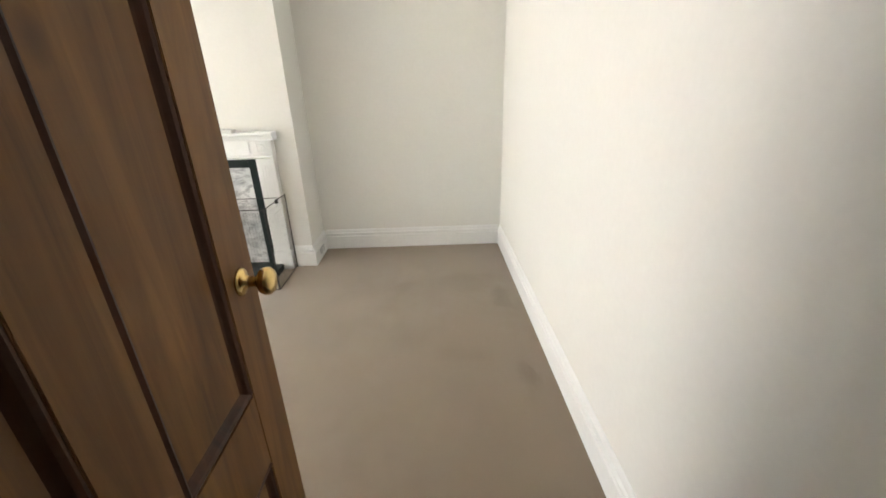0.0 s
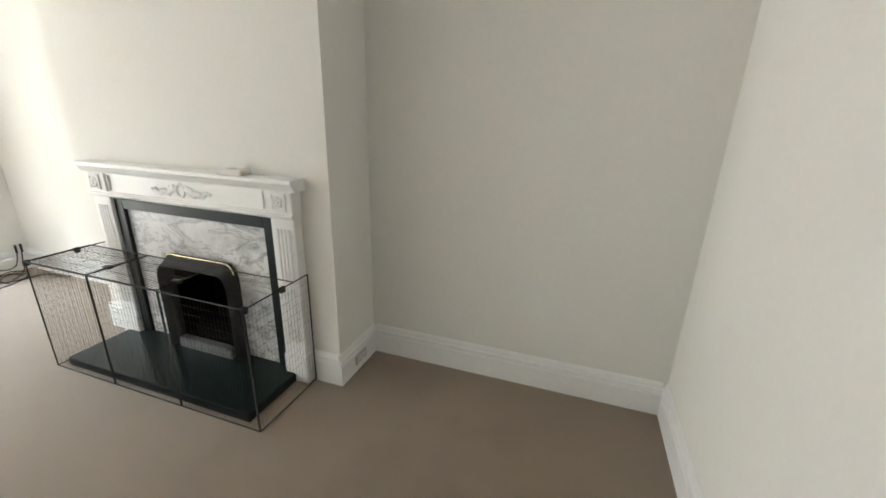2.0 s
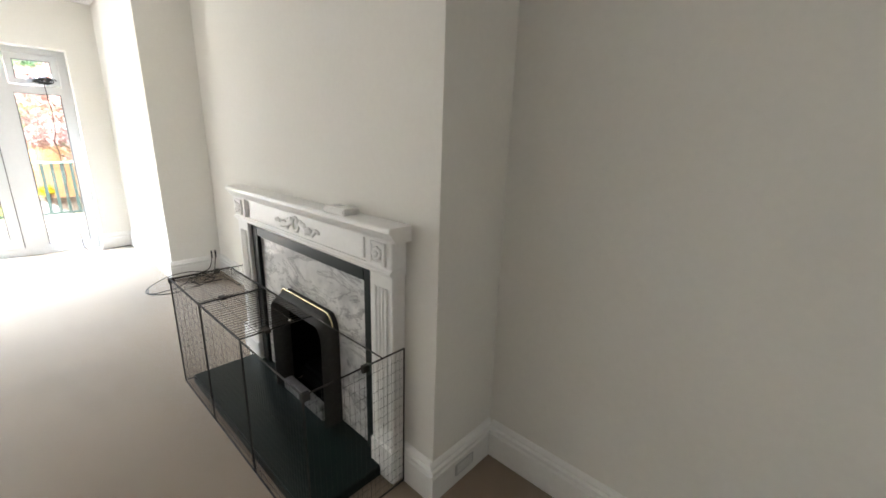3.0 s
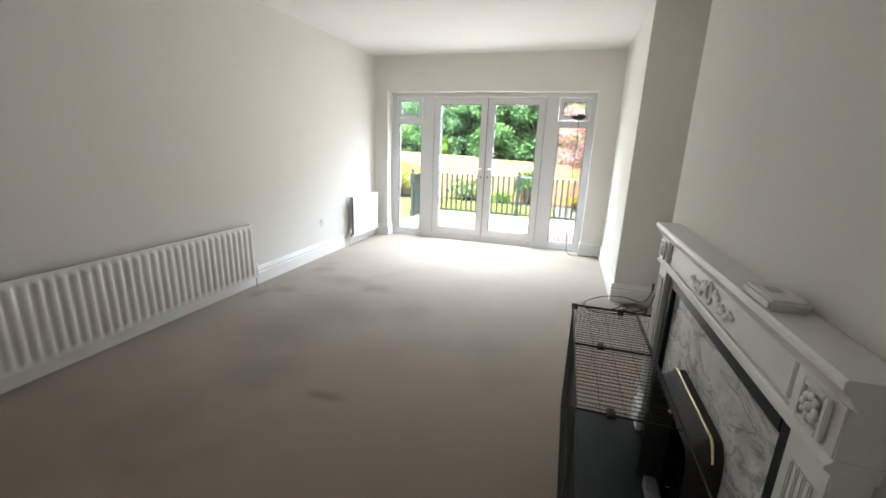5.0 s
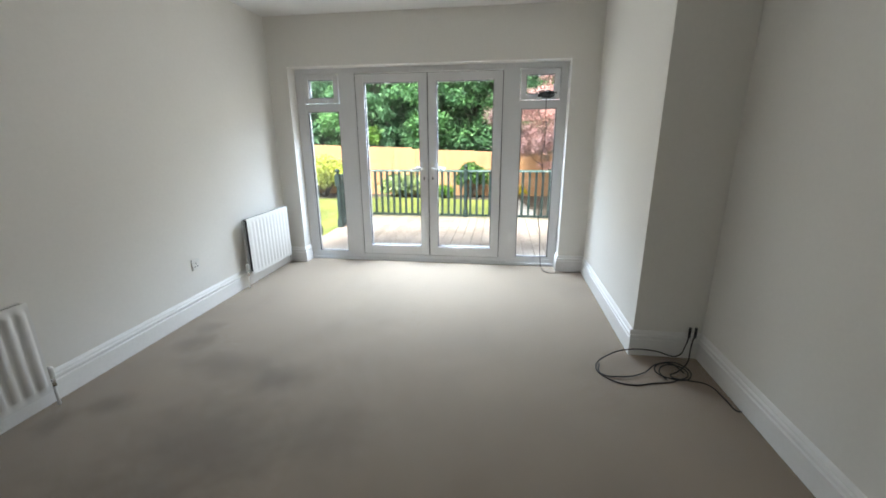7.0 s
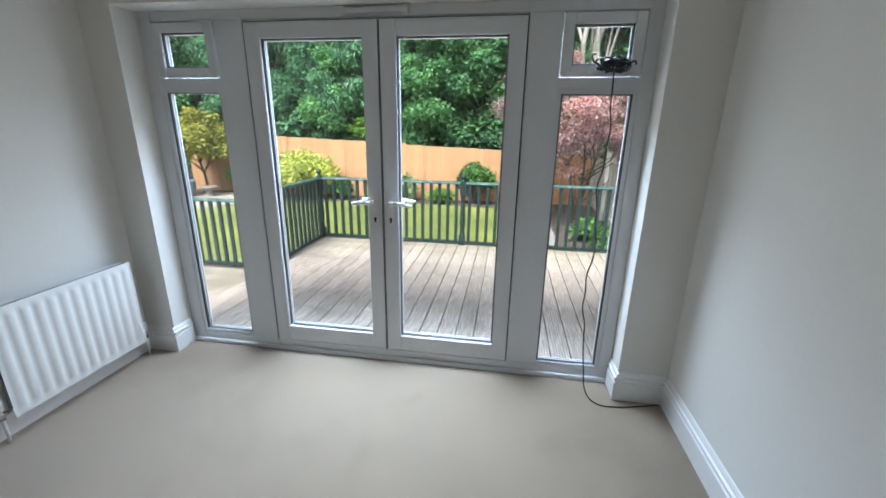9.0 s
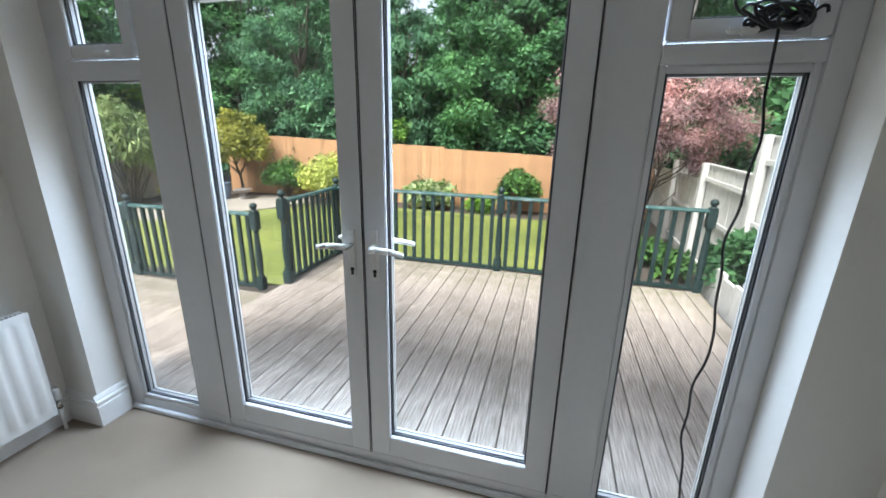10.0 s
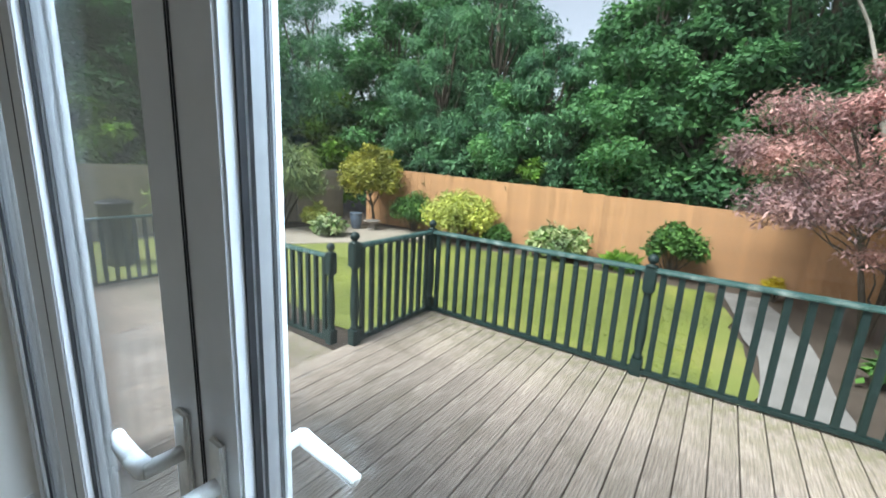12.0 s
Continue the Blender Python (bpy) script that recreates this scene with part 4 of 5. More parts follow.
def sheet(name, pts, z, mat, label, category):
    bm = bmesh.new()
    bm.faces.new([bm.verts.new((x, y, z)) for x, y in pts])
    bmesh.ops.recalc_face_normals(bm, faces=bm.faces[:])
    if bm.faces[0].normal.z < 0:
        bmesh.ops.reverse_faces(bm, faces=bm.faces[:])
    return structure(name, bm, mat, label, category)


def wavy(pts, amp, seed, n=6):
    """A closed outline with a gently wandering edge."""
    r, out = random.Random(seed), []
    for (x0, y0), (x1, y1) in zip(pts, pts[1:] + pts[:1]):
        for k in range(n):
            u = k / n
            out.append((x0 + (x1 - x0) * u + amp * (r.random() - 0.5), y0 + (y1 - y0) * u + amp * (r.random() - 0.5)))
    return out


sheet("ground", [(-300, -300), (40, -300), (40, 300), (-300, 300)], G - 0.03, M_SOIL, "dark soil ground under the planting", "ground")
sheet("lawn", wavy([(-6.3, -8.9), (-6.3, -4.7), (-8.4, -4.7), (-9.0, -4.2), (-9.0, 2.35), (-11.5, 2.35), (-14.3, 1.9), (-14.6, -1.5), (-13.6, -4.6), (-11.3, -6.4), (-10.6, -8.7)], 0.16, 3), G, M_GRASS, "bright green mown lawn with yellow patches", "lawn")
sheet("gravel_path", wavy([(-9.0, 2.4), (-9.0, 3.0), (-12.0, 3.05), (-14.6, 2.6), (-14.5, 2.05), (-11.6, 2.4)], 0.08, 5), G + 0.006, M_GRAVEL, "pale gravel strip beside the lawn", "path")
sheet("paving", wavy([(-11.2, -6.3), (-13.3, -4.9), (-14.9, -4.4), (-15.4, -5.6), (-14.0, -7.6), (-11.2, -8.6)], 0.12, 9), G + 0.008, M_PAVING, "pale paved corner behind the lawn", "paving")

deck = empty("decking", Matrix.Translation((-7.6, 1.5, DZ)), "weathered grey-brown grooved timber decking", "decking")
deck["kind"] = "structure"


def plank_mesh(length, w=0.1365, th=0.026, grooves=6):
    """A decking board along x with fine grooves on its top."""
    prof = [(0, -th), (w, -th), (w, -0.003), (w - 0.003, 0)]
    gw = (w - 0.02) / grooves
    for k in range(grooves - 1, -1, -1):
        a = 0.01 + k * gw
        prof += [(a + gw * 0.78, 0), (a + gw * 0.65, -0.0035), (a + gw * 0.38, -0.0035), (a + gw * 0.25, 0)]
    prof += [(0.003, 0), (0, -0.003)]
    bm = bmesh.new()
    extrude(bm, prof, (0, 0, 0), (length, 0, 0), (0, 1, 0), (0, 0, 1))
    me = bpy.data.meshes.new("board")
    bm.to_mesh(me)
    bm.free()
    me.materials.append(M_DECK)
    return me


def lay(parent, origin, x0, x1, y0, y1, z, seed):
    r = random.Random(seed)
    whole = plank_mesh(x1 - x0)
    y = y0
    while y < y1 - 0.1:
        ob = new("board", whole)
        ob.matrix_basis = pose(x0 - origin[0], y - origin[1], z - origin[2] + r.uniform(-0.0012, 0.0012), r.uniform(-0.25, 0.25), 0, 0)
        ob.parent = parent
        y += 0.1445


part("joist_frame", boxes((-1.62, -2.1, -0.16, 1.42, 2.1, -0.03)), M_SOIL, deck)

lower = empty("lower_decking", Matrix.Translation((-7.1, -2.4, DL)), "weathered lower level of timber decking", "decking")
lower["kind"] = "structure"
part("joist_frame", boxes((-0.98, -2.0, -0.16, 0.92, 1.76, -0.03)), M_SOIL, lower)


# ---- railings ----
def post(x, y, z, h, label="turned dark green timber post with a ball cap"):
    p = empty("railing_post", Matrix.Translation((x, y, z)), label, "post", "deck railing posts")
    s = 0.042
    part("base", boxes((-s, -s, 0, s, s, 0.14), bevel=0.006), M_GREEN, p)
    bm = bmesh.new()
    top = h - 0.10
    lathe(bm, [(0.034, 0.14), (0.040, 0.155), (0.030, 0.17), (0.028, 0.19), (0.036, 0.27), (0.038, 0.36), (0.034, 0.46), (0.027, top - 0.25), (0.026, top - 0.215), (0.036, top - 0.205), (0.036, top - 0.195)], 16)
    part("shaft", bm, M_GREEN, p, smooth=True)
    part("head_block", boxes((-s, -s, top - 0.195, s, s, top), bevel=0.008), M_GREEN, p)
    bm = bmesh.new()
    lathe(bm, [(0.044, top), (0.044, top + 0.008), (0.022, top + 0.016), (0.02, top + 0.026), (0.03, top + 0.034), (0.039, top + 0.05), (0.039, top + 0.064), (0.031, top + 0.08), (0.016, top + 0.093), (0.004, top + 0.097)], 16)
    part("cap", bm, M_GREEN, p, "ball-shaped cap", smooth=True)
    return p


BALUSTERS = {}


def railing(a, b, z, top, pitch=0.118):
    """Top and foot rails with square balusters between two posts."""
    a, b = Vector((*a, z)), Vector((*b, z))
    d = b - a
    ang = math.degrees(math.atan2(d.y, d.x))
    r = empty("railing", Matrix.Translation(a) @ pose(0, 0, 0, 0, 0, ang), "dark green painted timber railing with upright balusters", "railing", "deck railings")
    L = d.length
    bm = bmesh.new()
    extrude(bm, [(-0.034, 0), (0.034, 0), (0.036, 0.012), (0.030, 0.028), (0.014, 0.036), (-0.014, 0.036), (-0.030, 0.028), (-0.036, 0.012)], (0.03, 0, top - 0.036), (L - 0.03, 0, top - 0.036), (0, 1, 0), (0, 0, 1))
    part("handrail", bm, M_RAILTOP, r, "worn, weather-bleached handrail with its top highlight painted in")
    part("foot_rail", boxes((0.03, -0.026, 0.02, L - 0.03, 0.026, 0.055), bevel=0.004), M_GREEN, r)
    n = max(1, round((L - 0.06) / pitch))
    key = round(top, 3)
    if key not in BALUSTERS:
        bm = boxes((-0.021, -0.016, 0.05, 0.021, 0.016, top - 0.03), bevel=0.003)
        me = bpy.data.meshes.new("baluster")
        bm.to_mesh(me)
        bm.free()
        me.materials.append(M_GREEN)
        BALUSTERS[key] = me
    for k in range(n):
        ob = new("baluster", BALUSTERS[key])
        ob.matrix_basis = pose(0.03 + (k + 0.5) * (L - 0.06) / n, 0, 0, 0, 0, 0)
        ob.parent = r


PX = -9.15
for x, y, z, h in ((PX, 3.53, DZ, 0.98), (PX, 1.45, DZ, 0.98), (PX, -0.60, DZ, 0.98), (-8.065, -0.58, DZ, 0.98), (-8.19, -1.03, DL, 0.98), (-8.13, -2.70, DL, 0.98), (-8.08, -4.35, DL, 0.98), (-6.27, -4.35, DL, 0.98)):
    post(x, y, z, h)
railing((PX, 1.45), (PX, 3.53), DZ, 0.875)
railing((PX, -0.60), (PX, 1.45), DZ, 0.875)
railing((PX, -0.60), (-8.065, -0.58), DZ, 0.875)
railing((-8.13, -2.70), (-8.19, -1.03), DL, 0.87)
railing((-8.08, -4.35), (-8.13, -2.70), DL, 0.87)
railing((-8.08, -4.35), (-6.30, -4.35), DL, 0.87)


# ---- fences ----
def board_fence(name, a, b, z, tops, mat, label, board=0.125, arris=True, cap=False, back=1):
    """Upright boards panel by panel, with posts behind and rails."""
    a, b = Vector((*a, z)), Vector((*b, z))
    d = b - a
    ang = math.degrees(math.atan2(d.y, d.x))
    f = empty(name, Matrix.Translation(a) @ pose(0, 0, 0, 0, 0, ang), label, "fence")
    L, n = d.length, len(tops)
    meshes = {}
    r = random.Random(len(tops))
    for k, top in enumerate(tops):
        h0, h1 = top if isinstance(top, tuple) else (top, top)
        h = h1
        x0, x1 = L * k / n, L * (k + 1) / n
        m = max(1, round((x1 - x0) / board))
        w = (x1 - x0) / m
        for j in range(m):
            key = (round(h0 + (h1 - h0) * (j + 0.5) / m, 2), round(w, 3))
            if key not in meshes:
                bm = boxes((0.002, -0.009, 0.0, w + 0.008, 0.009, key[0]))
                me = bpy.data.meshes.new("fence_board")
                bm.to_mesh(me)
                bm.free()
                me.materials.append(mat)
                meshes[key] = me
            ob = new("fence_board", meshes[key])
            ob.matrix_basis = pose(x0 + j * w, 0.004 * (j % 2) * 2, r.uniform(-0.008, 0.004), 0, 0, r.uniform(-0.8, 0.8))
            ob.parent = f
        if cap:
            part("capping_rail", boxes((x0, -0.03, h, x1, 0.03, h + 0.03), bevel=0.004), mat, f)
        if arris:
            for u in (0.12, 0.55, 0.88):
                part("arris_rail", boxes((x0, back * 0.02, h * u - 0.03, x1, back * 0.055, h * u + 0.03), bevel=0.004), mat, f)
        part("post", boxes((x0 - 0.045, back * 0.02, 0, x0 + 0.045, back * 0.11, h + (0.04 if cap else 0.0)), bevel=0.006), mat, f)
    return f


board_fence("garden_fence", (-15.45, -8.0), (-15.45, 4.35), G - 0.03, [(1.80, 1.76), (1.76, 1.70), (1.70, 1.64), (1.64, 1.60), (1.55, 1.50), (1.50, 1.43), (1.43, 1.36)], M_FENCE, "orange-brown closeboard timber fence below the trees", arris=False)
board_fence("side_fence", (-6.1, -9.2), (-15.45, -9.2), G - 0.03, [1.62, 1.62, 1.62, 1.6, 1.6], M_OLDFENCE, "weathered grey-brown timber fence with rails and posts", cap=True, back=-1)
board_fence("boundary_fence", (-15.4, 4.4), (-9.9, 4.2), G - 0.03, [1.30, 1.55, 1.62], M_PALEFENCE, "pale weathered timber boundary fence", board=0.15, cap=True, back=-1)
board_fence("tall_fence", (-9.85, 4.2), (-6.2, 4.2), G - 0.03, [2.05, 2.05], M_PALEFENCE, "tall pale grey timber fence beside the decking", board=0.15, cap=True, back=-1)


def edging():
    e = empty("retaining_boards", Matrix.Translation((-7.7, 3.66, G)), "pale weathered boards along the decking edge", "retaining wall")
    r = random.Random(8)
    x = -1.62
    while x < 1.4:
        part("edging_board", boxes((x, -0.018, 0.0, x + 0.225, 0.018, 0.75 + r.uniform(-0.02, 0.03)), bevel=0.003), M_PALEFENCE, e)
        x += 0.235


edging()


# ---- planting ----
def leaf_mesh(name, centres, radii, count, size, mat, seed, flat=0.0, droop=0.0, shell=0.55, aspect=0.5):
    """Many small folded leaves spread over clumps: each leaf is two triangles pairs with a fold."""
    r = np.random.default_rng(seed)
    centres, radii = np.asarray(centres, float), np.asarray(radii, float)
    wts = (radii[:, 0] * radii[:, 2]) ** 1.0
    pick = r.choice(len(centres), count, p=wts / wts.sum())
    d = r.normal(size=(count, 3))
    d /= np.linalg.norm(d, axis=1, keepdims=True)
    rad = shell + (1 - shell) * r.random(count) ** 0.7
    rad *= 1 + 0.22 * r.normal(size=count) * (r.random(count) < 0.3)
    pos = centres[pick] + d * radii[pick] * rad[:, None]
    nrm = d * 0.55 + r.normal(size=(count, 3)) * 0.55 + np.array([0, 0, 0.75 + flat])
    nrm /= np.linalg.norm(nrm, axis=1, keepdims=True)
    ax = np.cross(nrm, r.normal(size=(count, 3)))
    ax[:, 2] -= droop
    ax /= np.linalg.norm(ax, axis=1, keepdims=True) + 1e-9
    side = np.cross(nrm, ax)
    s = size * (0.6 + 0.8 * r.random(count))[:, None]
    w = s * aspect * 0.5
    v = np.stack([pos, pos + ax * s * 0.45 + side * w - nrm * w * 0.3, pos + ax * s, pos + ax * s * 0.45 - side * w - nrm * w * 0.3], 1).reshape(-1, 3)
    idx = np.arange(count) * 4
    f = np.concatenate([np.stack([idx, idx + 1, idx + 2], 1), np.stack([idx, idx + 2, idx + 3], 1)], 0)
    me = bpy.data.meshes.new(name)
    me.vertices.add(len(v))
    me.vertices.foreach_set("co", v.ravel())
    me.loops.add(f.size)
    me.loops.foreach_set("vertex_index", f.ravel())
    me.polygons.add(len(f))
    me.polygons.foreach_set("loop_start", np.arange(len(f)) * 3)
    me.update()
    me.validate()
    me.materials.append(mat)
    return me


def limb(bm, a, b, r0, r1, seed, n=5, bend=0.08):
    """A tapered, slightly crooked branch."""
    r = random.Random(seed)
    a, b = Vector(a), Vector(b)
    L = (b - a).length
    pts = [a + (b - a) * k / n + (Vector((r.uniform(-1, 1), r.uniform(-1, 1), r.uniform(-0.5, 0.5))) * bend * L if 0 < k < n else Vector()) for k in range(n + 1)]
    for k in range(n):
        rod(bm, pts[k], pts[k + 1] + (pts[k + 1] - pts[k]) * 0.03, r0 + (r1 - r0) * k / n, 8, r0 + (r1 - r0) * (k + 1) / n, caps=False)
    return pts


def tree(name, x, y, h, spread, count, leaf, mat, seed, label, base=0.22, trunk_r=0.12, bark=M_BARK, category="tree", clumps=26, shell=0.35, flat=0.0, droop=0.0, aspect=0.5, z=G, stems=1, cone=False, tight=1.0):
    r = random.Random(seed)
    t = empty(name, Matrix.Translation((x, y, z - 0.03)), label, category)
    bm = bmesh.new()
    cs, rs = [], []
    for k in range(clumps):
        u = (k + 0.5) / clumps
        zz = h * (base + (0.97 - base) * u)
        wide = spread * ((1 - u) ** 0.8 + 0.08 if cone else math.sin(math.pi * min(1, 0.16 + 0.8 * u)) ** 0.7)
        a = k * 2.4 + r.uniform(-0.5, 0.5)
        q = wide * r.uniform(0.35, 0.85)
        cs.append((q * math.cos(a), q * math.sin(a), zz + r.uniform(-0.06, 0.06) * h))
        c = max(0.25 * spread * (0.55 if cone else 1.0), wide * r.uniform(0.28, 0.5)) * tight
        rs.append((c * r.uniform(0.9, 1.3), c * r.uniform(0.9, 1.3), c * r.uniform(0.55, 0.85)))
    for s in range(stems):
        off = (r.uniform(-1, 1) * 0.1 * (stems > 1), r.uniform(-1, 1) * 0.1 * (stems > 1))
        lean = (r.uniform(-1, 1) * spread * 0.3, r.uniform(-1, 1) * spread * 0.3) if stems > 1 else (r.uniform(-0.1, 0.1), r.uniform(-0.1, 0.1))
        pts = limb(bm, (*off, 0), (off[0] + lean[0], off[1] + lean[1], h * 0.8), trunk_r, trunk_r * 0.3, seed + s, 6, 0.03)
        for k in range(s, clumps, stems * (1 if clumps < 14 else 2)):
            src = pts[min(5, max(1, int(6 * (cs[k][2] / h) * 0.75)))]
            limb(bm, src, cs[k], trunk_r * 0.34, trunk_r * 0.08, seed + k, 4, 0.06)
    part("trunk", bm, bark, t, "", True)
    crown = new("crown", leaf_mesh("crown", cs, rs, count, leaf, mat, seed, flat, droop, shell, aspect))
    crown.parent = t
    return t


def shrub(x, y, h, spread, count, leaf, mat, seed, label, z=G, clumps=12, aspect=0.5, droop=0.0, flat=0.0, category="shrub"):
    r = random.Random(seed)
    t = empty("shrub", Matrix.Translation((x, y, z - 0.03)), label, category)
    cs, rs = [], []
    bm = bmesh.new()
    for k in range(clumps):
        a, q = k * 2.4, spread * math.sqrt((k + 0.3) / clumps) * 0.7
        zz = h * (0.25 + 0.55 * (1 - (q / spread) ** 2) * r.uniform(0.6, 1.0))
        cs.append((q * math.cos(a), q * math.sin(a), zz))
        c = spread * r.uniform(0.3, 0.45)
        rs.append((c, c, min(c, h * 0.33)))
        limb(bm, (0.1 * q * math.cos(a), 0.1 * q * math.sin(a), 0), cs[-1], 0.018, 0.006, seed + k, 3, 0.06)
    part("stems", bm, M_BARK, t, "", True)
    f = new("foliage", leaf_mesh("foliage", cs, rs, count, leaf, mat, seed, flat, droop, 0.3, aspect))
    f.parent = t
    return t


# woods behind the fence
WOODS = [(-18.2, -9.5, 8.5, 2.6, M_WOODS), (-17.6, -6.6, 7.0, 2.3, M_BLUEWOODS), (-18.6, -5.2, 9.0, 2.3, M_BLUEWOODS), (-17.4, -2.7, 5.7, 1.9, M_BLUEWOODS), (-18.4, -0.3, 8.4, 2.4, M_WOODS),
         (-17.5, 1.2, 6.2, 2.1, M_WOODS), (-18.8, 3.0, 8.6, 2.5, M_BLUEWOODS), (-18.0, 5.2, 7.2, 2.4, M_WOODS), (-19.0, 8.0, 8.5, 2.9, M_WOODS), (-16.4, -12.0, 8.0, 2.8, M_BLUEWOODS),
         (-12.6, -12.6, 7.5, 2.9, M_WOODS), (-9.0, -13.0, 7.0, 2.7, M_WOODS), (-21.5, -7.5, 11.5, 3.2, M_WOODS), (-22.0, 0.6, 12.0, 3.0, M_BLUEWOODS), (-22.0, 3.4, 12.0, 3.2, M_WOODS), (-21.0, 8.5, 11.0, 3.2, M_WOODS),
         (-24.5, -12.0, 12.0, 3.4, M_WOODS), (-24.0, -3.0, 7.0, 3.0, M_WOODS), (-25.0, 6.0, 13.0, 3.4, M_WOODS), (-15.0, -15.5, 11.0, 3.4, M_WOODS), (-10.5, -16.0, 10.0, 3.4, M_WOODS)]
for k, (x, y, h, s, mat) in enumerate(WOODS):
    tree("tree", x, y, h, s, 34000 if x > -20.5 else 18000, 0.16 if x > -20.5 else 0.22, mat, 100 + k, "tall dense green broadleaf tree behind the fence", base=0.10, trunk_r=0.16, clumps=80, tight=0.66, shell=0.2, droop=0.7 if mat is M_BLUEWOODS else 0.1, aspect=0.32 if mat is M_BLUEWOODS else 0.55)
tree("tree", -16.8, -0.2, 5.1, 1.6, 15000, 0.14, M_MIDGREEN, 151, "soft green leafy young tree behind the fence", base=0.15, trunk_r=0.07, clumps=30)
tree("tree", -16.7, -3.7, 4.4, 1.3, 11000, 0.13, M_MIDGREEN, 152, "soft green young tree behind the fence", base=0.15, trunk_r=0.05, clumps=24)
tree("tree", -16.2, -2.6, 2.35, 0.6, 2600, 0.13, M_BRIGHT, 159, "bright green bushy growth just behind the fence", base=0.2, trunk_r=0.04, clumps=12)
tree("tree", -16.8, 2.3, 3.6, 1.3, 6500, 0.2, M_WOODS, 153, "leafy green undergrowth behind the fence", base=0.2, trunk_r=0.06, clumps=18)
tree("tree", -16.7, -5.4, 3.3, 1.3, 6500, 0.18, M_BLUEWOODS, 154, "bluish green undergrowth behind the fence", base=0.2, trunk_r=0.06, clumps=18)

tree("tree", -17.0, -8.6, 4.4, 1.7, 9000, 0.17, M_WOODS, 155, "leafy green undergrowth behind the corner of the fence", base=0.12, trunk_r=0.06, clumps=22)
tree("tree", -16.2, -10.9, 4.6, 1.8, 9000, 0.17, M_BRIGHT, 156, "light green leafy growth behind the side fence", base=0.12, trunk_r=0.06, clumps=22)
tree("tree", -12.0, -11.0, 3.6, 1.6, 8000, 0.17, M_BRIGHT, 157, "light green leafy growth behind the side fence", base=0.12, trunk_r=0.06, clumps=22)

# maple, pale-stemmed tree, corner planting
tree("maple_tree", -13.2, 3.6, 3.45, 2.3, 46000, 0.078, M_MAPLE, 201, "purple-leaved maple with spreading layered branches", base=0.42, trunk_r=0.045, clumps=64, tight=0.46, shell=0.1, flat=0.9, droop=0.5, aspect=0.3, stems=3)
tree("pale_tree", -16.6, 4.3, 7.8, 2.2, 3500, 0.2, M_WOODS, 202, "tall tree with several pale bare stems", base=0.8, trunk_r=0.13, bark=M_PALEBARK, clumps=7, stems=5)
tree("golden_tree", -14.6, -6.9, 2.3, 1.0, 8500, 0.11, M_GOLDOLIVE, 203, "small golden-leaved tree in the corner bed", base=0.5, trunk_r=0.05, clumps=22)
shrub(-15.0, -5.6, 1.35, 0.7, 3500, 0.13, M_DARKBUSH, 210, "dark green spreading evergreen by the fence", aspect=0.3)
shrub(-14.9, -3.9, 1.4, 1.05, 8000, 0.11, M_YELLOW, 211, "rounded yellow-green shrub in front of the fence")
shrub(-14.9, -2.75, 0.65, 0.4, 1500, 0.12, M_DARKBUSH, 212, "low dark green shrub by the fence")
shrub(-14.95, -1.2, 0.8, 0.75, 2600, 0.15, M_VARIEG, 213, "variegated green and cream shrub by the fence")
shrub(-15.0, 1.15, 1.3, 0.6, 4200, 0.11, M_DARKBUSH, 214, "upright glossy dark green shrub by the fence")
shrub(-14.9, 0.2, 0.4, 0.4, 700, 0.2, M_BRIGHT, 215, "low strappy green plant in the bed", aspect=0.2)
shrub(-14.6, 2.75, 0.5, 0.2, 260, 0.09, M_FLOWER, 216, "small plant with bright yellow flowers", category="flower")
shrub(-12.7, -6.6, 0.55, 0.5, 1400, 0.15, M_VARIEG, 217, "low pale variegated plant in the corner bed")
shrub(-12.9, -7.4, 0.9, 0.4, 1200, 0.14, M_YELLOW, 218, "yellow-leaved plant in the corner bed")
shrub(-12.4, -8.3, 3.1, 1.3, 9000, 0.22, M_PALEGREEN, 219, "tall pale feathery shrub in front of the side fence", aspect=0.18, droop=0.8, clumps=18)
shrub(-10.2, -8.6, 1.9, 0.9, 4000, 0.2, M_PALEGREEN, 220, "pale green shrub in front of the side fence", aspect=0.25, droop=0.5)
shrub(-9.25, 3.95, 1.55, 0.36, 2600, 0.11, M_WOODS, 221, "green climbing shrub against the pale fence")
shrub(-11.0, 3.8, 0.5, 0.3, 800, 0.12, M_DARKBUSH, 222, "green shrub below the maple")
shrub(-11.6, 3.6, 0.45, 0.3, 700, 0.14, M_DARKBUSH, 223, "low green shrub below the maple")
shrub(-8.2, 4.0, 0.95, 0.3, 700, 0.14, M_VARIEG, 224, "pale yellowish plant behind the retaining boards")
tree("tree", -13.5, 6.4, 5.0, 1.9, 8000, 0.2, M_WOODS, 160, "green leafy tree beyond the boundary fence", base=0.2, trunk_r=0.1, clumps=22)
tree("tree", -9.8, 6.2, 4.2, 1.6, 7000, 0.2, M_WOODS, 161, "green leafy tree beyond the tall pale fence", base=0.2, trunk_r=0.1, clumps=20)

tree("tree", -8.8, -11.2, 3.4, 1.6, 7000, 0.17, M_BRIGHT, 158, "light green leafy growth behind the side fence", base=0.12, trunk_r=0.06, clumps=22)


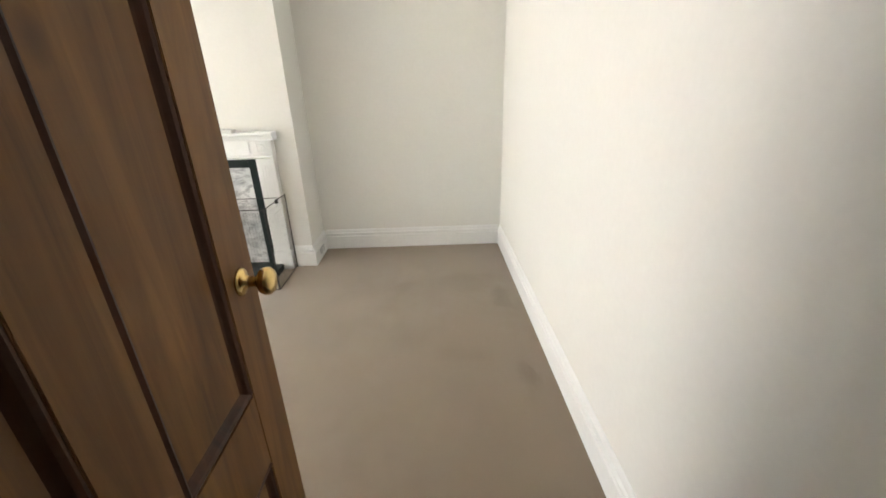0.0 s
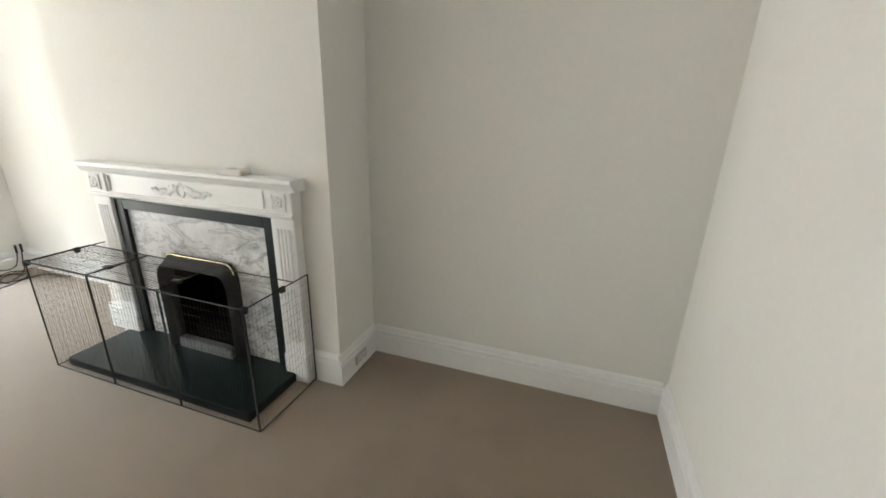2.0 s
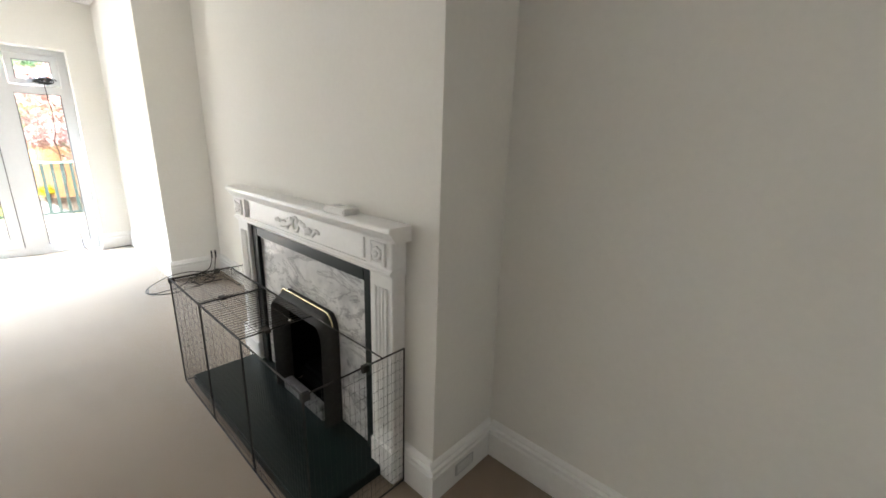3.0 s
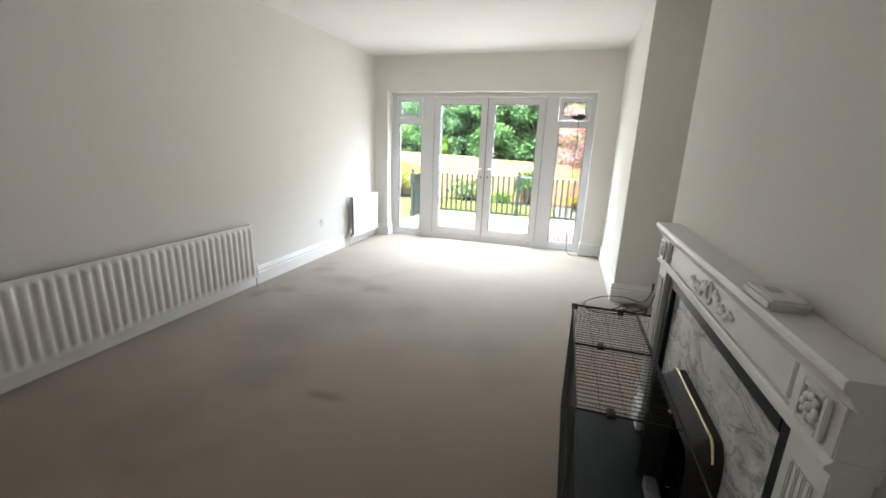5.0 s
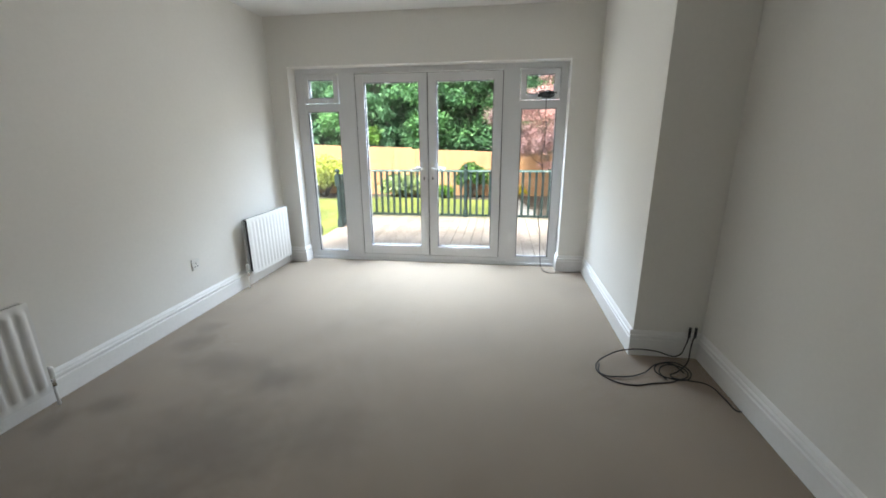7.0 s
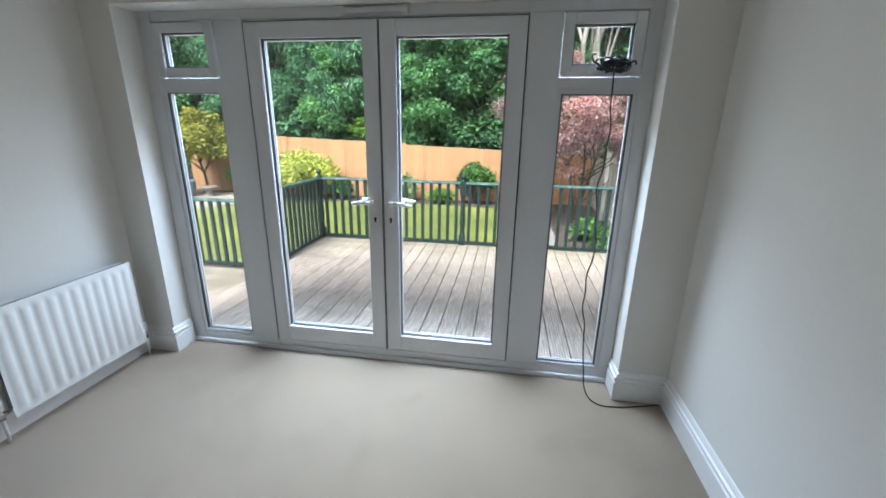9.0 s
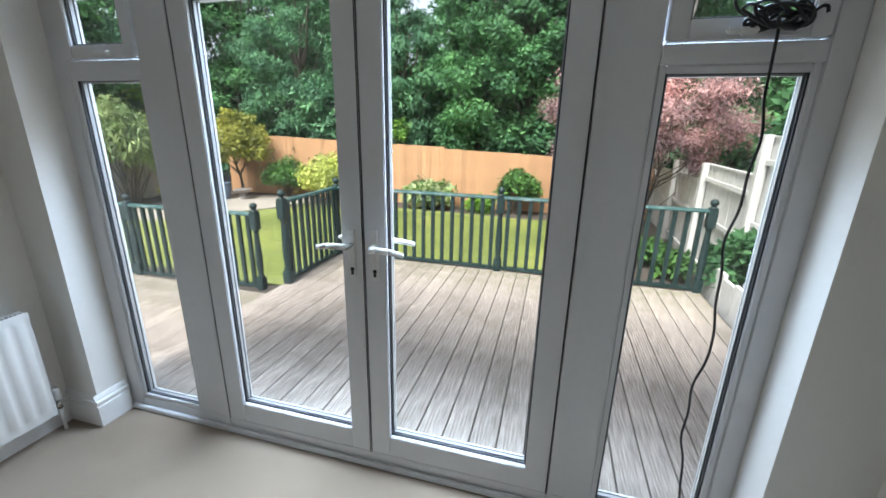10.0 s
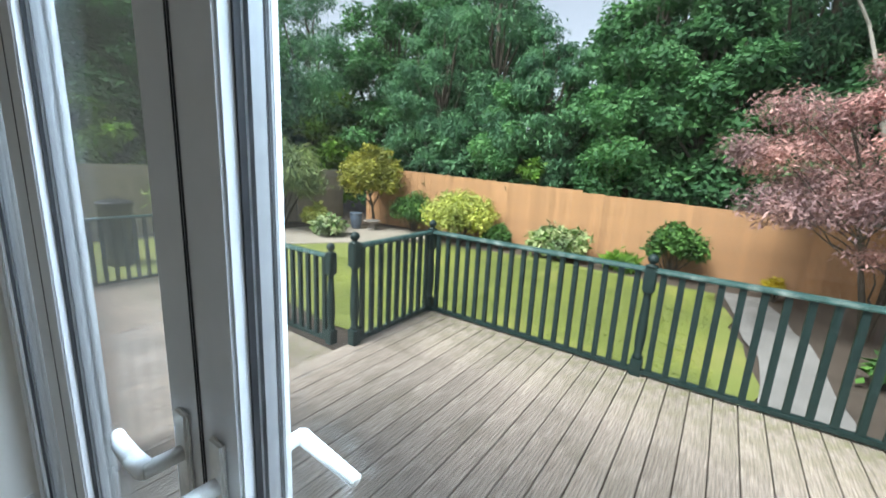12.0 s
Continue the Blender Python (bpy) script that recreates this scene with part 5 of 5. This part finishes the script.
def garden_bin():
    """A tapered dark tub with a rolled rim, a domed lid and a handle."""
    b = empty("garden_bin", Matrix.Translation((-8.22, -6.6, G)), "dark grey plastic garden bin with a lid, on the grass", "bin")
    bm = bmesh.new()
    lathe(bm, [(0.19, 0), (0.2, 0.01), (0.215, 0.5), (0.235, 1.02), (0.252, 1.03), (0.252, 1.06), (0.235, 1.065)], 28)
    part("body", bm, M_BIN, b, smooth=True)
    bm = bmesh.new()
    lathe(bm, [(0.262, 1.05), (0.262, 1.085), (0.245, 1.10), (0.15, 1.125), (0.03, 1.135)], 28)
    part("lid", bm, M_BIN, b, smooth=True)
    tube("handle", [(-0.06, 0, 1.125), (-0.05, 0, 1.165), (0.05, 0, 1.165), (0.06, 0, 1.125)], 0.011, M_BIN, b)


garden_bin()


def bird_bath(x, y):
    b = empty("bird_bath", Matrix.Translation((x, y, G)), "low weathered stone bird bath in the corner bed", "bird bath")
    bm = bmesh.new()
    lathe(bm, [(0.15, 0), (0.15, 0.04), (0.09, 0.07), (0.075, 0.16), (0.10, 0.2)], 20)
    part("pedestal", bm, M_STONE, b, smooth=True)
    bm = bmesh.new()
    lathe(bm, [(0.10, 0.2), (0.2, 0.225), (0.245, 0.265), (0.245, 0.28), (0.22, 0.28), (0.16, 0.245), (0.02, 0.235)], 20)
    part("bowl", bm, M_STONE, b, "shallow stone bowl", smooth=True)


def plant_pot(x, y):
    b = empty("plant_pot", Matrix.Translation((x, y, G)), "tall blue-grey glazed plant pot in the corner bed", "plant pot")
    bm = bmesh.new()
    lathe(bm, [(0.11, 0), (0.12, 0.01), (0.17, 0.25), (0.18, 0.36), (0.165, 0.42), (0.185, 0.44), (0.185, 0.465), (0.16, 0.47), (0.15, 0.43), (0.02, 0.42)], 24)
    part("body", bm, M_GLAZE, b, smooth=True)


bird_bath(-14.2, -6.5)
plant_pot(-14.0, -6.95)

# grass blades on the lawn
gr = np.random.default_rng(5)
n = 60000
gx, gy = gr.uniform(-14.2, -9.2, n), gr.uniform(-4.5, 2.0, n)
base = np.stack([gx, gy, np.full(n, G)], 1)
tip = base + np.stack([gr.normal(0, 0.022, n), gr.normal(0, 0.022, n), gr.uniform(0.006, 0.016, n)], 1)
wv = np.stack([gr.normal(0, 0.006, n), gr.normal(0, 0.006, n), np.zeros(n)], 1)
gv = np.stack([base - wv, base + wv, tip], 1).reshape(-1, 3)
me = bpy.data.meshes.new("grass")
me.from_pydata(gv.tolist(), [], np.arange(n * 3).reshape(-1, 3).tolist())
me.materials.append(M_BLADE)
tagged(new("grass", me), "short green and yellowish grass blades on the lawn", "grass", kind="stuff")

# ---- decking boards ----
lay(deck, (-7.6, 1.5, DZ), -9.22, -6.2, -0.62, 3.62, DZ, 21)
lay(lower, (-7.1, -2.4, DL), -8.1, -6.2, -4.42, -0.63, DL, 22)
